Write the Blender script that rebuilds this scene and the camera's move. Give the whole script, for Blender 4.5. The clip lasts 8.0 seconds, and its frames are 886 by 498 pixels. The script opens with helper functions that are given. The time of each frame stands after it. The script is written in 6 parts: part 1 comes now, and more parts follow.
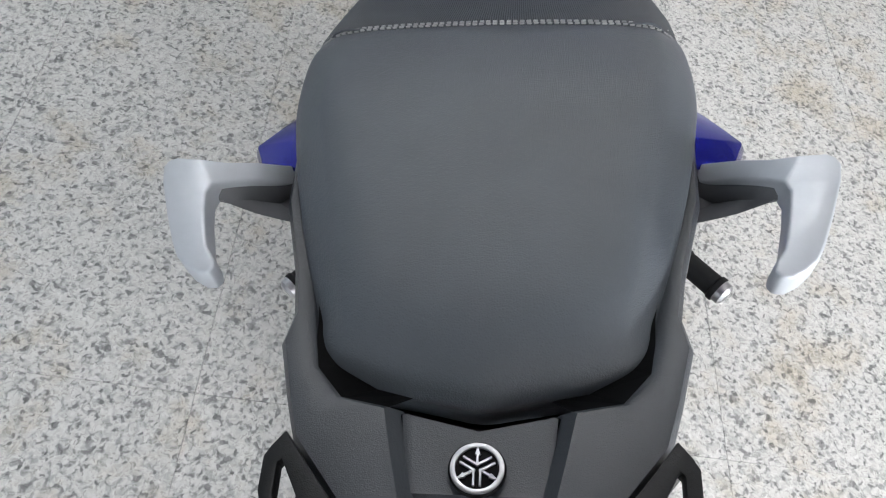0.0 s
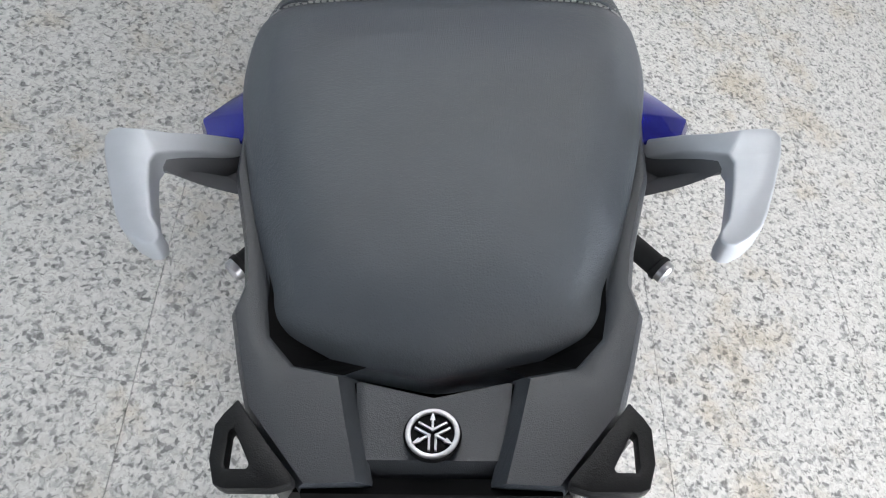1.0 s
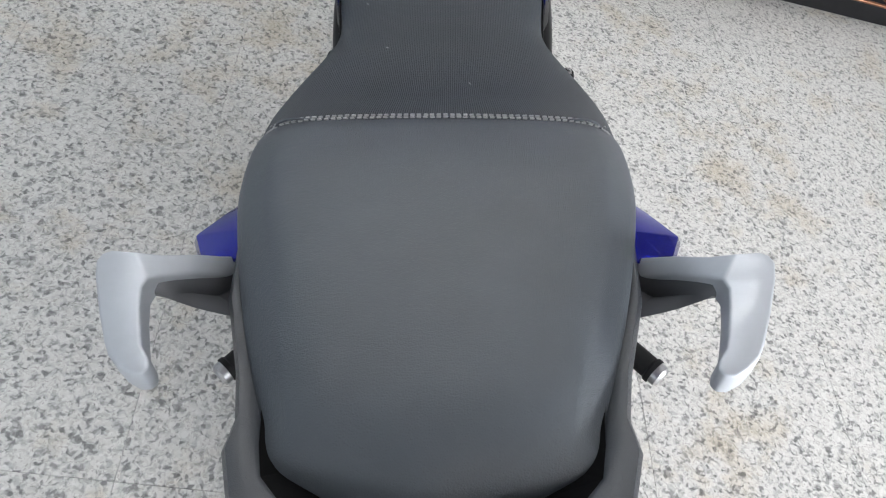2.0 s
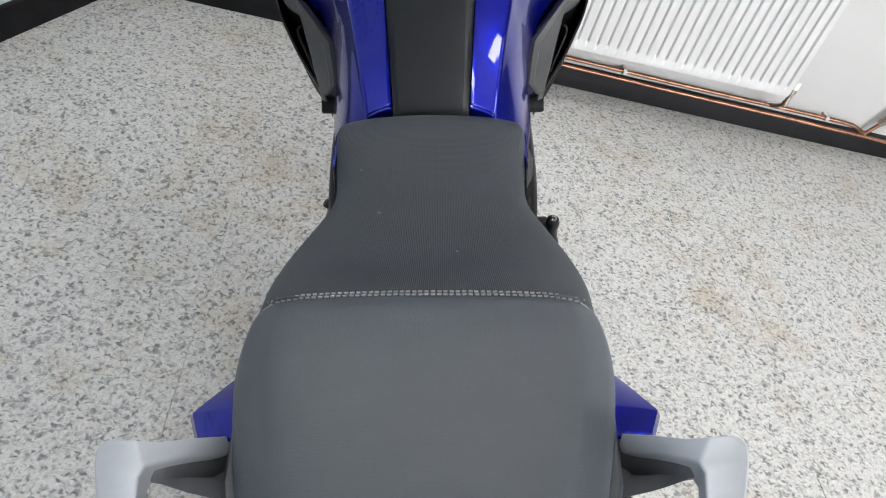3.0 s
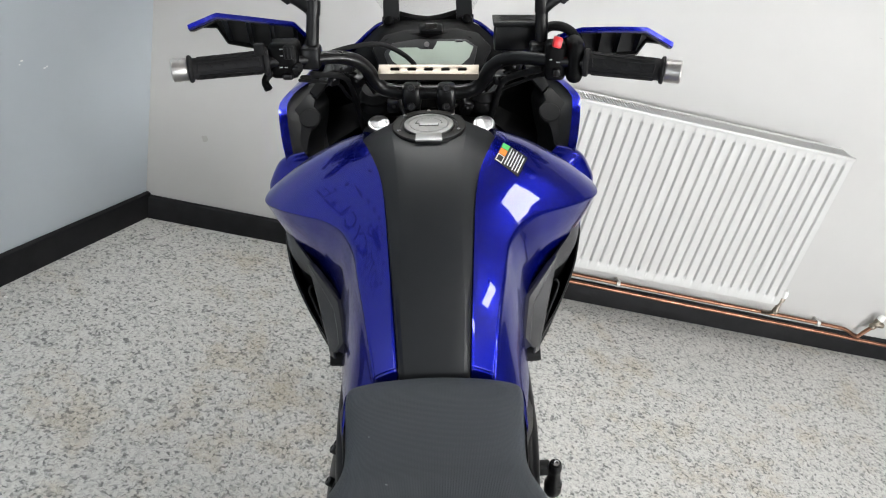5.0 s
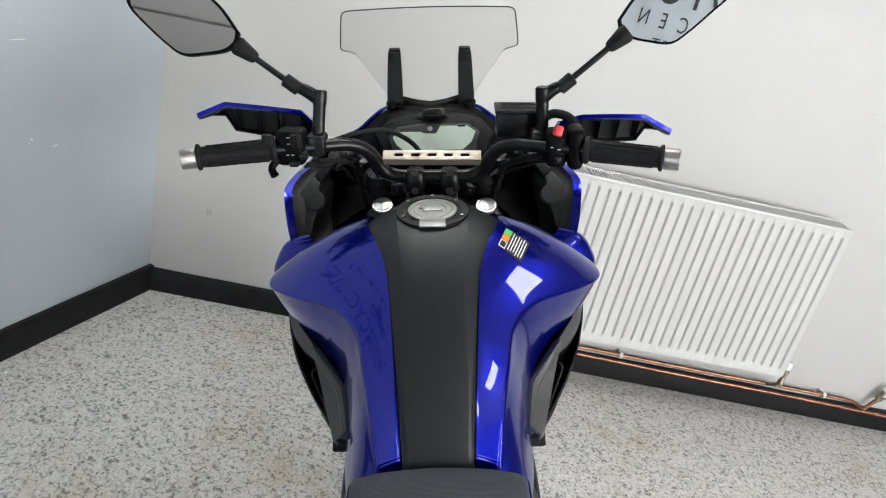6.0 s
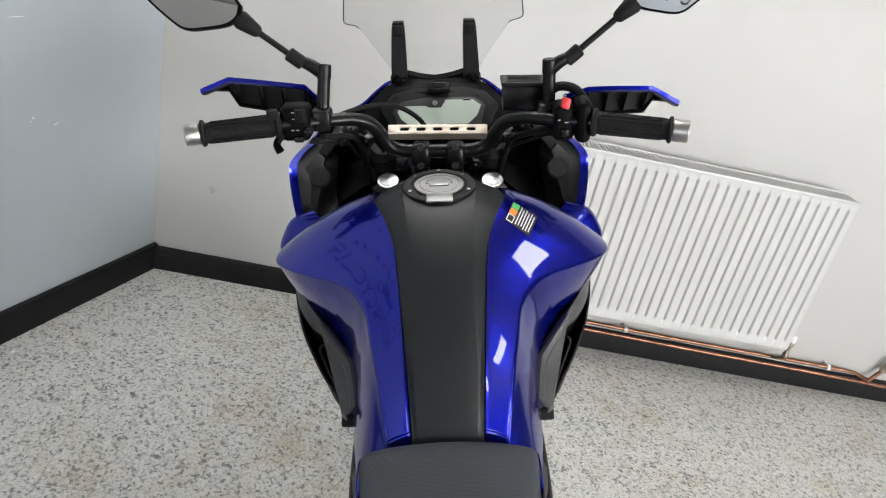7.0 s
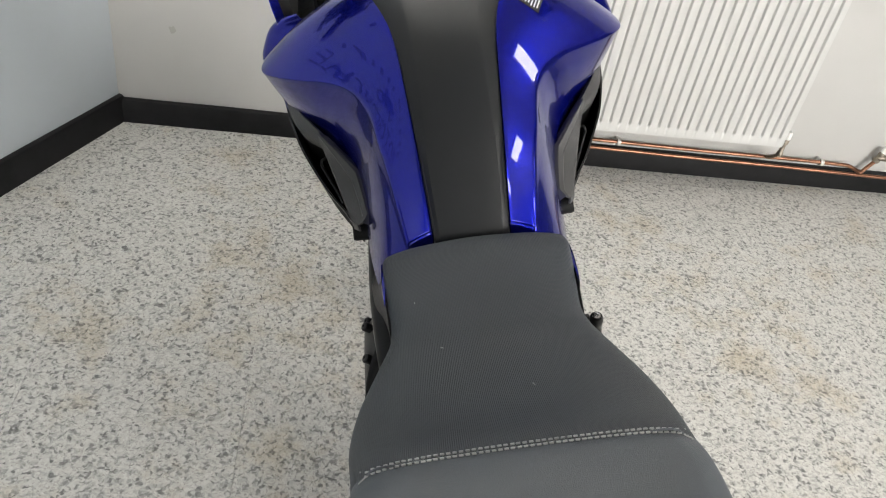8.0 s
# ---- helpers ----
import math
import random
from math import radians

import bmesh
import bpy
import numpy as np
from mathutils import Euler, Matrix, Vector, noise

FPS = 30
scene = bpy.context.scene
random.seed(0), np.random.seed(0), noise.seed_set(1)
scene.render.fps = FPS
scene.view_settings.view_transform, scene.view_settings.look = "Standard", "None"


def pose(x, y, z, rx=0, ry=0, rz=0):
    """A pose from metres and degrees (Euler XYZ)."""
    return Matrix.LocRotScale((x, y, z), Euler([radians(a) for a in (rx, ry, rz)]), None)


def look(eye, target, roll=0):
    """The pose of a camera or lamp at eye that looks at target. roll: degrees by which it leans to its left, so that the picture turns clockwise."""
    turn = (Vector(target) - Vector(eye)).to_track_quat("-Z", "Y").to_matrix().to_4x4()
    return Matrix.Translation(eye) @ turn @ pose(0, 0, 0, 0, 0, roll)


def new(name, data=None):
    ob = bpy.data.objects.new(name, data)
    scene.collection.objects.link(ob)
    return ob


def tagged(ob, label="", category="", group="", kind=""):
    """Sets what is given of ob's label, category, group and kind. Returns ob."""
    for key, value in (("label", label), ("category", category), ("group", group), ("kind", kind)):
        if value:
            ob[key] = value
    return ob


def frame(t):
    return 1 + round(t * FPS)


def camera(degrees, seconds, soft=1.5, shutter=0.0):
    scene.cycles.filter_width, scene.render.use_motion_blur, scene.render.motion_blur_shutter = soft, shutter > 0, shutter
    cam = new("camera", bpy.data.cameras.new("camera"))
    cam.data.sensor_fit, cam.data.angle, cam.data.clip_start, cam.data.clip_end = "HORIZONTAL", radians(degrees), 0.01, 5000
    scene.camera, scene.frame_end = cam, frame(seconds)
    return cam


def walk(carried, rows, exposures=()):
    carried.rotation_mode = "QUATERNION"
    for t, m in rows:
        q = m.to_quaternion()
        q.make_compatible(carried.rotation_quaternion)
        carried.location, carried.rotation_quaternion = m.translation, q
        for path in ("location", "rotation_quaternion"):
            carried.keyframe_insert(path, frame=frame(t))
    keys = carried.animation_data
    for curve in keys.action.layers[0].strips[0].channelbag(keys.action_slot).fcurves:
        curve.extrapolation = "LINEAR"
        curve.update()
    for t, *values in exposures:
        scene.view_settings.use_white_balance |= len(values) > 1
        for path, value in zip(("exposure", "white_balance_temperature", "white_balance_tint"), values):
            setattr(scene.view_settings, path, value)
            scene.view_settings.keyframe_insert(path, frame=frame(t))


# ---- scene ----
# ---- camera ----
cam = camera(60.5, 8.0, soft=1.1)
ROWS = [
    (0.0, -0.3123, -0.8109, 1.3224, 32.41, -9.61, 3.36),
    (0.1, -0.3137, -0.8192, 1.3215, 32.12, -10.30, 2.60),
    (0.2, -0.3128, -0.8227, 1.3208, 31.57, -10.69, 1.97),
    (0.3, -0.3131, -0.8258, 1.3179, 31.36, -11.26, 1.64),
    (0.5, -0.3119, -0.8301, 1.3133, 31.24, -12.09, 1.35),
    (0.7, -0.3158, -0.8279, 1.3121, 31.32, -13.03, 0.91),
    (1.0, -0.3167, -0.8218, 1.3129, 32.29, -13.25, 0.91),
    (1.5, -0.3181, -0.8108, 1.3198, 35.02, -13.66, 0.78),
    (1.7, -0.3214, -0.8042, 1.3216, 36.01, -13.88, 0.49),
    (2.8, -0.3290, -0.7700, 1.3713, 44.77, -14.14, 0.04),
    (3.0, -0.3320, -0.7729, 1.3865, 46.41, -13.79, -0.23),
    (3.2, -0.3351, -0.7696, 1.3937, 48.29, -13.65, -0.39),
    (3.5, -0.3409, -0.7612, 1.4171, 50.33, -13.58, -0.42),
    (4.0, -0.3472, -0.7530, 1.4502, 53.88, -13.29, -0.60),
    (4.5, -0.3548, -0.7588, 1.4828, 57.29, -12.99, -0.74),
    (5.0, -0.3605, -0.7572, 1.5030, 60.40, -12.79, -0.81),
    (5.2, -0.3648, -0.7545, 1.5110, 61.60, -12.83, -0.84),
    (6.3, -0.3741, -0.7457, 1.5387, 65.44, -12.65, -0.79),
    (6.5, -0.3750, -0.7465, 1.5343, 65.40, -12.59, -0.87),
    (7.0, -0.3801, -0.7422, 1.5292, 63.35, -12.18, -0.91),
    (7.5, -0.4006, -0.7376, 1.4979, 58.69, -10.84, -2.24),
    (8.0, -0.4111, -0.7162, 1.4128, 52.90, -8.65, -5.26),
]
EXPOSURES = [(0.0, 0.26, 6240, 12), (1.5, 0.30, 6220, 12), (3.5, 0.32, 6370, 11), (4.5, 0.28, 6430, 10), (6.5, 0.14, 6430, 10), (8.0, 0.18, 6850, 10)]
walk(cam, [(t, pose(x, y, z, rx, ry, rz)) for t, x, y, z, rx, ry, rz in ROWS], EXPOSURES)

# ---- light ----
world = bpy.data.worlds.new("world")
scene.world = world
world.use_nodes = True
wn = world.node_tree.nodes
sky = wn.new("ShaderNodeTexSky")
sky.sky_type, sky.sun_disc = "NISHITA", False
sky.sun_elevation, sky.sun_rotation = radians(35), radians(120)
world.node_tree.links.new(sky.outputs[0], wn["Background"].inputs[0])
wn["Background"].inputs[1].default_value = 0.1
scene.view_settings.exposure = 0.0


def area(name, m, w, h, power, colour):
    d = bpy.data.lights.new(name, "AREA")
    d.shape, d.size, d.size_y, d.energy, d.color = "RECTANGLE", w, h, power, colour
    ob = new(name, d)
    ob.matrix_world = m
    return ob


# assumed daylight from an unseen shop front behind the camera and side window
area("assumed_front_daylight", look((1.9, -3.86, 1.5), (0.9, 0, 1.2)), 2.1, 2.1, 78, (0.97, 0.99, 1.0))
# added fill lamp at an invented rear window, brightens the back wall's left
area("added_rear_fill", look((-2.45, -3.42, 1.15), (-1.2, 1.7, 0.9)), 1.2, 1.2, 24, (0.97, 0.99, 1.0))
area("assumed_side_daylight", look((3.37, -2.085, 1.55), (-0.4, -0.6, 0.9)), 1.5, 1.2, 142, (1.0, 0.99, 0.97))

# ---- materials ----
def material(name, base, rough=0.5, metal=0.0, coat=0.0, **extra):
    m = bpy.data.materials.new(name)
    m.use_nodes = True
    b = m.node_tree.nodes["Principled BSDF"]
    b.inputs["Base Color"].default_value = (*base, 1)
    b.inputs["Roughness"].default_value = rough
    b.inputs["Metallic"].default_value = metal
    b.inputs["Coat Weight"].default_value = coat
    b.inputs["Coat Roughness"].default_value = extra.get("coat_rough", 0.03)
    if "spec" in extra:
        b.inputs["Specular IOR Level"].default_value = extra["spec"]
    return m


def node(m, kind, **values):
    n = m.node_tree.nodes.new("ShaderNode" + kind)
    for key, value in values.items():
        if key in n.inputs:
            n.inputs[key].default_value = value
    return n


def link(m, a, b):
    m.node_tree.links.new(a, b)


def coords(m, scale=(1, 1, 1)):
    c = node(m, "TexCoord")
    mp = node(m, "Mapping")
    mp.inputs["Scale"].default_value = scale
    link(m, c.outputs["Object"], mp.inputs["Vector"])
    return mp.outputs["Vector"]


def ramp(m, fac, stops):
    r = node(m, "ValToRGB")
    e = r.color_ramp.elements
    while len(e) < len(stops):
        e.new(0.5)
    for item, (p, c) in zip(e, stops):
        item.position, item.color = p, (*c, 1)
    link(m, fac, r.inputs[0])
    return r.outputs[0]


def principled(m):
    return m.node_tree.nodes["Principled BSDF"]


def relief(m, height, strength, distance):
    b = node(m, "Bump", Strength=strength, Distance=distance)
    link(m, height, b.inputs["Height"])
    link(m, b.outputs[0], principled(m).inputs["Normal"])


def mottled(m, base, spread, scale, rough_spread=0.08):
    """Uneven tone at two scales, and roughness that goes with it."""
    v = coords(m)
    big = node(m, "TexNoise", Scale=scale, Detail=6.0, Roughness=0.65)
    link(m, v, big.inputs["Vector"])
    lo = tuple(max(c * (1 - spread), 0) for c in base)
    hi = tuple(min(c * (1 + spread), 1) for c in base)
    link(m, ramp(m, big.outputs["Fac"], [(0.3, lo), (0.7, hi)]), principled(m).inputs["Base Color"])
    r0 = principled(m).inputs["Roughness"].default_value
    rr = node(m, "MapRange")
    rr.inputs["To Min"].default_value, rr.inputs["To Max"].default_value = max(r0 - rough_spread, 0.02), r0 + rough_spread
    link(m, big.outputs["Fac"], rr.inputs["Value"])
    link(m, rr.outputs[0], principled(m).inputs["Roughness"])
    return v


def grained(name, base, rough, grain, depth, spread=0.12, spec=0.5):
    """Moulded plastic or vinyl with a leather-like grain."""
    m = material(name, base, rough, spec=spec)
    v = mottled(m, base, spread, 9.0, 0.05)
    cells = node(m, "TexVoronoi", Scale=grain)
    cells.feature = "DISTANCE_TO_EDGE"
    link(m, v, cells.inputs["Vector"])
    fine = node(m, "TexNoise", Scale=grain * 0.6, Detail=3.0)
    link(m, v, fine.inputs["Vector"])
    mix = node(m, "Math")
    mix.operation = "ADD"
    link(m, cells.outputs["Distance"], mix.inputs[0])
    link(m, fine.outputs["Fac"], mix.inputs[1])
    relief(m, mix.outputs[0], depth, 0.0006)
    return m


def terrazzo():
    m = material("terrazzo", (0.6, 0.59, 0.56), 0.32)
    tc = node(m, "TexCoord")
    info = node(m, "ObjectInfo")
    shift = node(m, "VectorMath")
    shift.operation = "MULTIPLY_ADD"
    link(m, info.outputs["Random"], shift.inputs[0])
    shift.inputs[1].default_value = (37.0, 91.0, 13.0)
    link(m, tc.outputs["Object"], shift.inputs[2])
    v = shift.outputs[0]
    warp = node(m, "TexNoise", Scale=55.0, Detail=2.0)
    link(m, v, warp.inputs["Vector"])
    bend = node(m, "VectorMath")
    bend.operation = "MULTIPLY_ADD"
    link(m, warp.outputs["Color"], bend.inputs[0])
    bend.inputs[1].default_value = (0.02, 0.02, 0.02)
    link(m, v, bend.inputs[2])
    chips = node(m, "TexVoronoi", Scale=150.0, Smoothness=0.2)
    chips.feature = "SMOOTH_F1"
    link(m, bend.outputs[0], chips.inputs["Vector"])
    tone = node(m, "SeparateColor")
    link(m, chips.outputs["Color"], tone.inputs[0])
    chip = ramp(m, tone.outputs[0], [(0.0, (0.14, 0.141, 0.139)), (0.12, (0.25, 0.25, 0.244)), (0.26, (0.42, 0.42, 0.408)), (0.45, (0.54, 0.536, 0.514)), (1.0, (0.62, 0.614, 0.592))])
    fleck = node(m, "TexVoronoi", Scale=260.0)
    link(m, bend.outputs[0], fleck.inputs["Vector"])
    ft = node(m, "SeparateColor")
    link(m, fleck.outputs["Color"], ft.inputs[0])
    fine = ramp(m, ft.outputs[0], [(0.0, (0.35, 0.34, 0.32)), (0.25, (0.75, 0.745, 0.73)), (1.0, (1, 1, 1))])
    mul = node(m, "Mix")
    mul.data_type, mul.blend_type = "RGBA", "MULTIPLY"
    mul.inputs[0].default_value = 0.57
    link(m, chip, mul.inputs[6])
    link(m, fine, mul.inputs[7])
    # old brown stains and scuffs that wander over the slabs
    geo = node(m, "NewGeometry")
    stain = node(m, "TexNoise", Scale=2.3, Detail=5.0, Roughness=0.6)
    link(m, geo.outputs["Position"], stain.inputs["Vector"])
    spot = node(m, "TexNoise", Scale=9.0, Detail=4.0, Roughness=0.7)
    link(m, geo.outputs["Position"], spot.inputs["Vector"])
    both = node(m, "Math")
    both.operation = "MULTIPLY"
    link(m, stain.outputs["Fac"], both.inputs[0])
    link(m, spot.outputs["Fac"], both.inputs[1])
    soil_and_shade = both.outputs[0]
    # the wide spots left of the bike also hold its soft shade
    for sx, sy, size, gain in ((-0.68, 1.0, 0.22, 0.16), (1.06, 1.06, 0.16, 0.2), (0.65, 1.25, 0.2, 0.1), (1.28, 1.24, 0.24, 0.12), (-0.46, 0.70, 0.42, 0.22), (-0.40, 0.98, 0.2, 0.10), (-0.55, -0.35, 0.4, 0.08), (0.88, 0.98, 0.32, 0.16), (0.80, 0.65, 0.3, 0.12), (1.45, 0.55, 0.4, 0.08)):
        d = node(m, "VectorMath")
        d.operation = "DISTANCE"
        link(m, geo.outputs["Position"], d.inputs[0])
        d.inputs[1].default_value = (sx, sy, 0)
        fall = node(m, "MapRange")
        fall.inputs["From Min"].default_value, fall.inputs["From Max"].default_value = 0.0, size
        fall.inputs["To Min"].default_value, fall.inputs["To Max"].default_value = gain, 0.0
        link(m, d.outputs["Value"], fall.inputs["Value"])
        rag = node(m, "Math")
        rag.operation = "MULTIPLY_ADD"
        link(m, fall.outputs[0], rag.inputs[0])
        link(m, spot.outputs["Fac"], rag.inputs[1])
        link(m, soil_and_shade, rag.inputs[2])
        soil_and_shade = rag.outputs[0]
    soil_shade_tint = ramp(m, soil_and_shade, [(0.28, (1, 1, 1)), (0.37, (0.90, 0.83, 0.73)), (0.48, (0.76, 0.65, 0.49))])
    mul2 = node(m, "Mix")
    mul2.data_type, mul2.blend_type = "RGBA", "MULTIPLY"
    mul2.inputs[0].default_value = 0.65
    link(m, mul.outputs[2], mul2.inputs[6])
    link(m, soil_shade_tint, mul2.inputs[7])
    link(m, mul2.outputs[2], principled(m).inputs["Base Color"])
    rr = node(m, "MapRange")
    rr.inputs["To Min"].default_value, rr.inputs["To Max"].default_value = 0.25, 0.5
    link(m, stain.outputs["Fac"], rr.inputs["Value"])
    link(m, rr.outputs[0], principled(m).inputs["Roughness"])
    relief(m, tone.outputs[0], 0.05, 0.0005)
    return m


def painted_wall(name, base):
    m = material(name, base, 0.6)
    v = mottled(m, base, 0.035, 1.6, 0.06)
    n = node(m, "TexNoise", Scale=160.0, Detail=4.0)
    link(m, v, n.inputs["Vector"])
    wide = node(m, "TexNoise", Scale=9.0, Detail=3.0)
    link(m, v, wide.inputs["Vector"])
    add = node(m, "Math")
    add.operation = "ADD"
    link(m, n.outputs["Fac"], add.inputs[0])
    link(m, wide.outputs["Fac"], add.inputs[1])
    relief(m, add.outputs[0], 0.12, 0.002)
    return m


def ribbed_vinyl():
    """Seat cover with a fine corded weave running along the bike."""
    m = material("ribbed_vinyl", (0.026, 0.032, 0.039), 0.55)
    v = mottled(m, (0.026, 0.032, 0.039), 0.1, 9.0, 0.05)
    w = node(m, "TexWave", Scale=165.0, Distortion=0.0)
    w.bands_direction = "X"
    link(m, v, w.inputs["Vector"])
    w2 = node(m, "TexWave", Scale=165.0, Distortion=0.0)
    w2.bands_direction = "Y"
    link(m, v, w2.inputs["Vector"])
    mul = node(m, "Math")
    mul.operation = "ADD"
    link(m, w.outputs["Fac"], mul.inputs[0])
    link(m, w2.outputs["Fac"], mul.inputs[1])
    relief(m, mul.outputs[0], 0.4, 0.0008)
    return m


def blue_paint():
    """Deep blue metallic lacquer under a clear coat."""
    m = material("blue_paint", (0.0, 0.01, 0.45), 0.26, 0.8, 0.75, coat_rough=0.012, spec=0.2)
    principled(m).inputs["Coat IOR"].default_value = 1.5
    v = coords(m)
    n = node(m, "TexNoise", Scale=1400.0, Detail=1.0)
    link(m, v, n.inputs["Vector"])
    link(m, ramp(m, n.outputs["Fac"], [(0.35, (0.0003, 0.003, 0.19)), (0.65, (0.0005, 0.005, 0.27))]), principled(m).inputs["Base Color"])
    peel = node(m, "TexNoise", Scale=220.0, Detail=1.0)
    link(m, v, peel.inputs["Vector"])
    b = node(m, "Bump", Strength=0.012, Distance=0.0004)
    link(m, peel.outputs["Fac"], b.inputs["Height"])
    link(m, b.outputs[0], principled(m).inputs["Coat Normal"])
    return m


def brushed(name, base, rough):
    m = material(name, base, rough, 1.0)
    v = coords(m, (4, 900, 900))
    n = node(m, "TexNoise", Scale=1.0, Detail=3.0)
    link(m, v, n.inputs["Vector"])
    rr = node(m, "MapRange")
    rr.inputs["To Min"].default_value, rr.inputs["To Max"].default_value = rough - 0.1, rough + 0.15
    link(m, n.outputs["Fac"], rr.inputs["Value"])
    link(m, rr.outputs[0], principled(m).inputs["Roughness"])
    relief(m, n.outputs["Fac"], 0.1, 0.0002)
    return m


def clear(name, tint, rough=0.0):
    m = material(name, tint, rough)
    principled(m).inputs["Transmission Weight"].default_value = 1.0
    principled(m).inputs["IOR"].default_value = 1.45
    return m


def glowing(name, colour, strength):
    m = material(name, colour, 0.5)
    principled(m).inputs["Emission Color"].default_value = (*colour, 1)
    principled(m).inputs["Emission Strength"].default_value = strength
    return m


TERRAZZO = terrazzo()
WHITE_WALL = painted_wall("white_wall_paint", (0.475, 0.47, 0.458))
GREY_WALL = painted_wall("blue_grey_wall_paint", (0.43, 0.47, 0.505))
CEILING_PAINT = painted_wall("ceiling_board", (0.27, 0.25, 0.24))
DARK_WALL = painted_wall("dark_grey_wall_paint", (0.10, 0.105, 0.11))
BLACK_SKIRTING = material("black_gloss_paint", (0.007, 0.007, 0.0075), 0.45, spec=0.16)
mottled(BLACK_SKIRTING, (0.010, 0.010, 0.011), 0.35, 14.0, 0.12)
ENAMEL = material("white_radiator_enamel", (0.53, 0.53, 0.52), 0.3)
mottled(ENAMEL, (0.53, 0.53, 0.52), 0.008, 1.2, 0.02)
COPPER = material("aged_copper", (0.50, 0.23, 0.13), 0.38, 1.0)
mottled(COPPER, (0.30, 0.150, 0.095), 0.45, 25.0, 0.15)
BRASS = material("tarnished_brass", (0.30, 0.26, 0.21), 0.4, 1.0)
mottled(BRASS, (0.32, 0.28, 0.23), 0.4, 60.0, 0.12)
CHIP_WHITE = material("bare_plaster_chip", (0.80, 0.80, 0.78), 0.8)
WHITE_PLASTIC = material("white_plastic", (0.78, 0.78, 0.76), 0.4)
CLEAR_TUBE = material("clip_plastic", (0.6, 0.58, 0.55), 0.35)
GLASS = clear("window_glass", (0.95, 0.98, 0.97))
SCREEN_GLASS = clear("screen_polycarbonate", (0.93, 0.93, 0.92))
MIRROR = material("mirror_glass", (0.86, 0.87, 0.88), 0.01, 1.0)
VINYL = grained("seat_vinyl", (0.058, 0.067, 0.078), 0.44, 620.0, 0.6)
RIBBED = ribbed_vinyl()
THREAD = material("pale_thread", (0.33, 0.34, 0.335), 0.8)
PLASTIC = grained("grained_black_plastic", (0.0055, 0.0057, 0.0062), 0.45, 780.0, 0.3, spec=0.24)
TAIL_PLASTIC = grained("grained_grey_black_plastic", (0.030, 0.034, 0.040), 0.36, 950.0, 0.35)
KNEE_PLASTIC = grained("grained_knee_plastic", (0.045, 0.045, 0.046), 0.45, 780.0, 0.4, spec=0.4)
COVER = grained("matt_black_cover", (0.0115, 0.0127, 0.0142), 0.42, 1500.0, 0.12, spec=0.25)
# black plastic, taken near-black so hollows and interiors carry their shade
DARK = material("black_plastic_and_shade", (0.0012, 0.0012, 0.0014), 0.5, spec=0.08)
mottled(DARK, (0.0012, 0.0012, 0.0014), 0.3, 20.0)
BLACK_PAINT = material("black_satin_paint", (0.003, 0.003, 0.0034), 0.30, spec=0.25)
mottled(BLACK_PAINT, (0.003, 0.003, 0.0034), 0.3, 30.0)
GLOSS_BLACK = material("gloss_black", (0.004, 0.004, 0.0045), 0.15, 0.0, 0.3)
RUBBER = material("rubber", (0.006, 0.006, 0.0065), 0.65, spec=0.2)
mottled(RUBBER, (0.006, 0.006, 0.0065), 0.3, 40.0)
BLUE = blue_paint()
SILVER = material("silver_paint", (0.43, 0.455, 0.485), 0.48, 0.4, 0.2)
mottled(SILVER, (0.43, 0.455, 0.485), 0.05, 30.0, 0.06)
# silver paint darkened to hold the shade on the grab arms' rear faces
SHADED_SILVER = material("shaded_silver_paint", (0.085, 0.088, 0.095), 0.42, 0.2)
mottled(SHADED_SILVER, (0.085, 0.088, 0.095), 0.08, 30.0, 0.06)
CAP_STEEL = material("satin_cap_steel", (0.30, 0.30, 0.295), 0.42, 1.0)
mottled(CAP_STEEL, (0.30, 0.30, 0.295), 0.08, 60.0, 0.08)
STEEL = brushed("brushed_steel", (0.42, 0.41, 0.395), 0.36)
BOLT = material("dark_steel_bolt", (0.06, 0.06, 0.062), 0.35, 1.0)
BRIGHT_ALLOY = material("bright_turned_alloy", (0.50, 0.50, 0.495), 0.38, 1.0)
mottled(BRIGHT_ALLOY, (0.50, 0.50, 0.495), 0.25, 90.0, 0.1)
CHROME = material("chrome", (0.62, 0.62, 0.63), 0.22, 1.0)
ALLOY = material("cast_alloy", (0.42, 0.42, 0.43), 0.38, 1.0)
mottled(ALLOY, (0.40, 0.40, 0.41), 0.2, 80.0, 0.1)
CHAMPAGNE = brushed("champagne_anodised", (0.40, 0.355, 0.30), 0.45)
ENGINE_GREY = material("engine_grey_paint", (0.072, 0.064, 0.057), 0.45, 0.3)
mottled(ENGINE_GREY, (0.05, 0.048, 0.047), 0.25, 25.0)
RED = material("red_plastic", (0.55, 0.02, 0.025), 0.35)
LCD = material("lcd_panel", (0.40, 0.46, 0.40), 0.2, 0.0, 0.4)
LCD_FRAME = material("lcd_surround", (0.022, 0.023, 0.025), 0.35)
LETTER = material("dark_sign_letter", (0.03, 0.034, 0.04), 0.6)
mottled(LETTER, (0.03, 0.034, 0.04), 0.15, 12.0)
LENS_RED = material("red_lens", (0.25, 0.01, 0.01), 0.1, 0.0, 1.0)
STICK_BLACK = material("sticker_black", (0.012, 0.012, 0.012), 0.3)
STICK_ORANGE = material("sticker_orange", (0.75, 0.22, 0.03), 0.3)
STICK_GREEN = material("sticker_green", (0.08, 0.48, 0.12), 0.3)
MARK_GREY = material("switch_mark_grey", (0.35, 0.35, 0.34), 0.5)
STICK_WHITE = material("sticker_white", (0.7, 0.7, 0.68), 0.3)
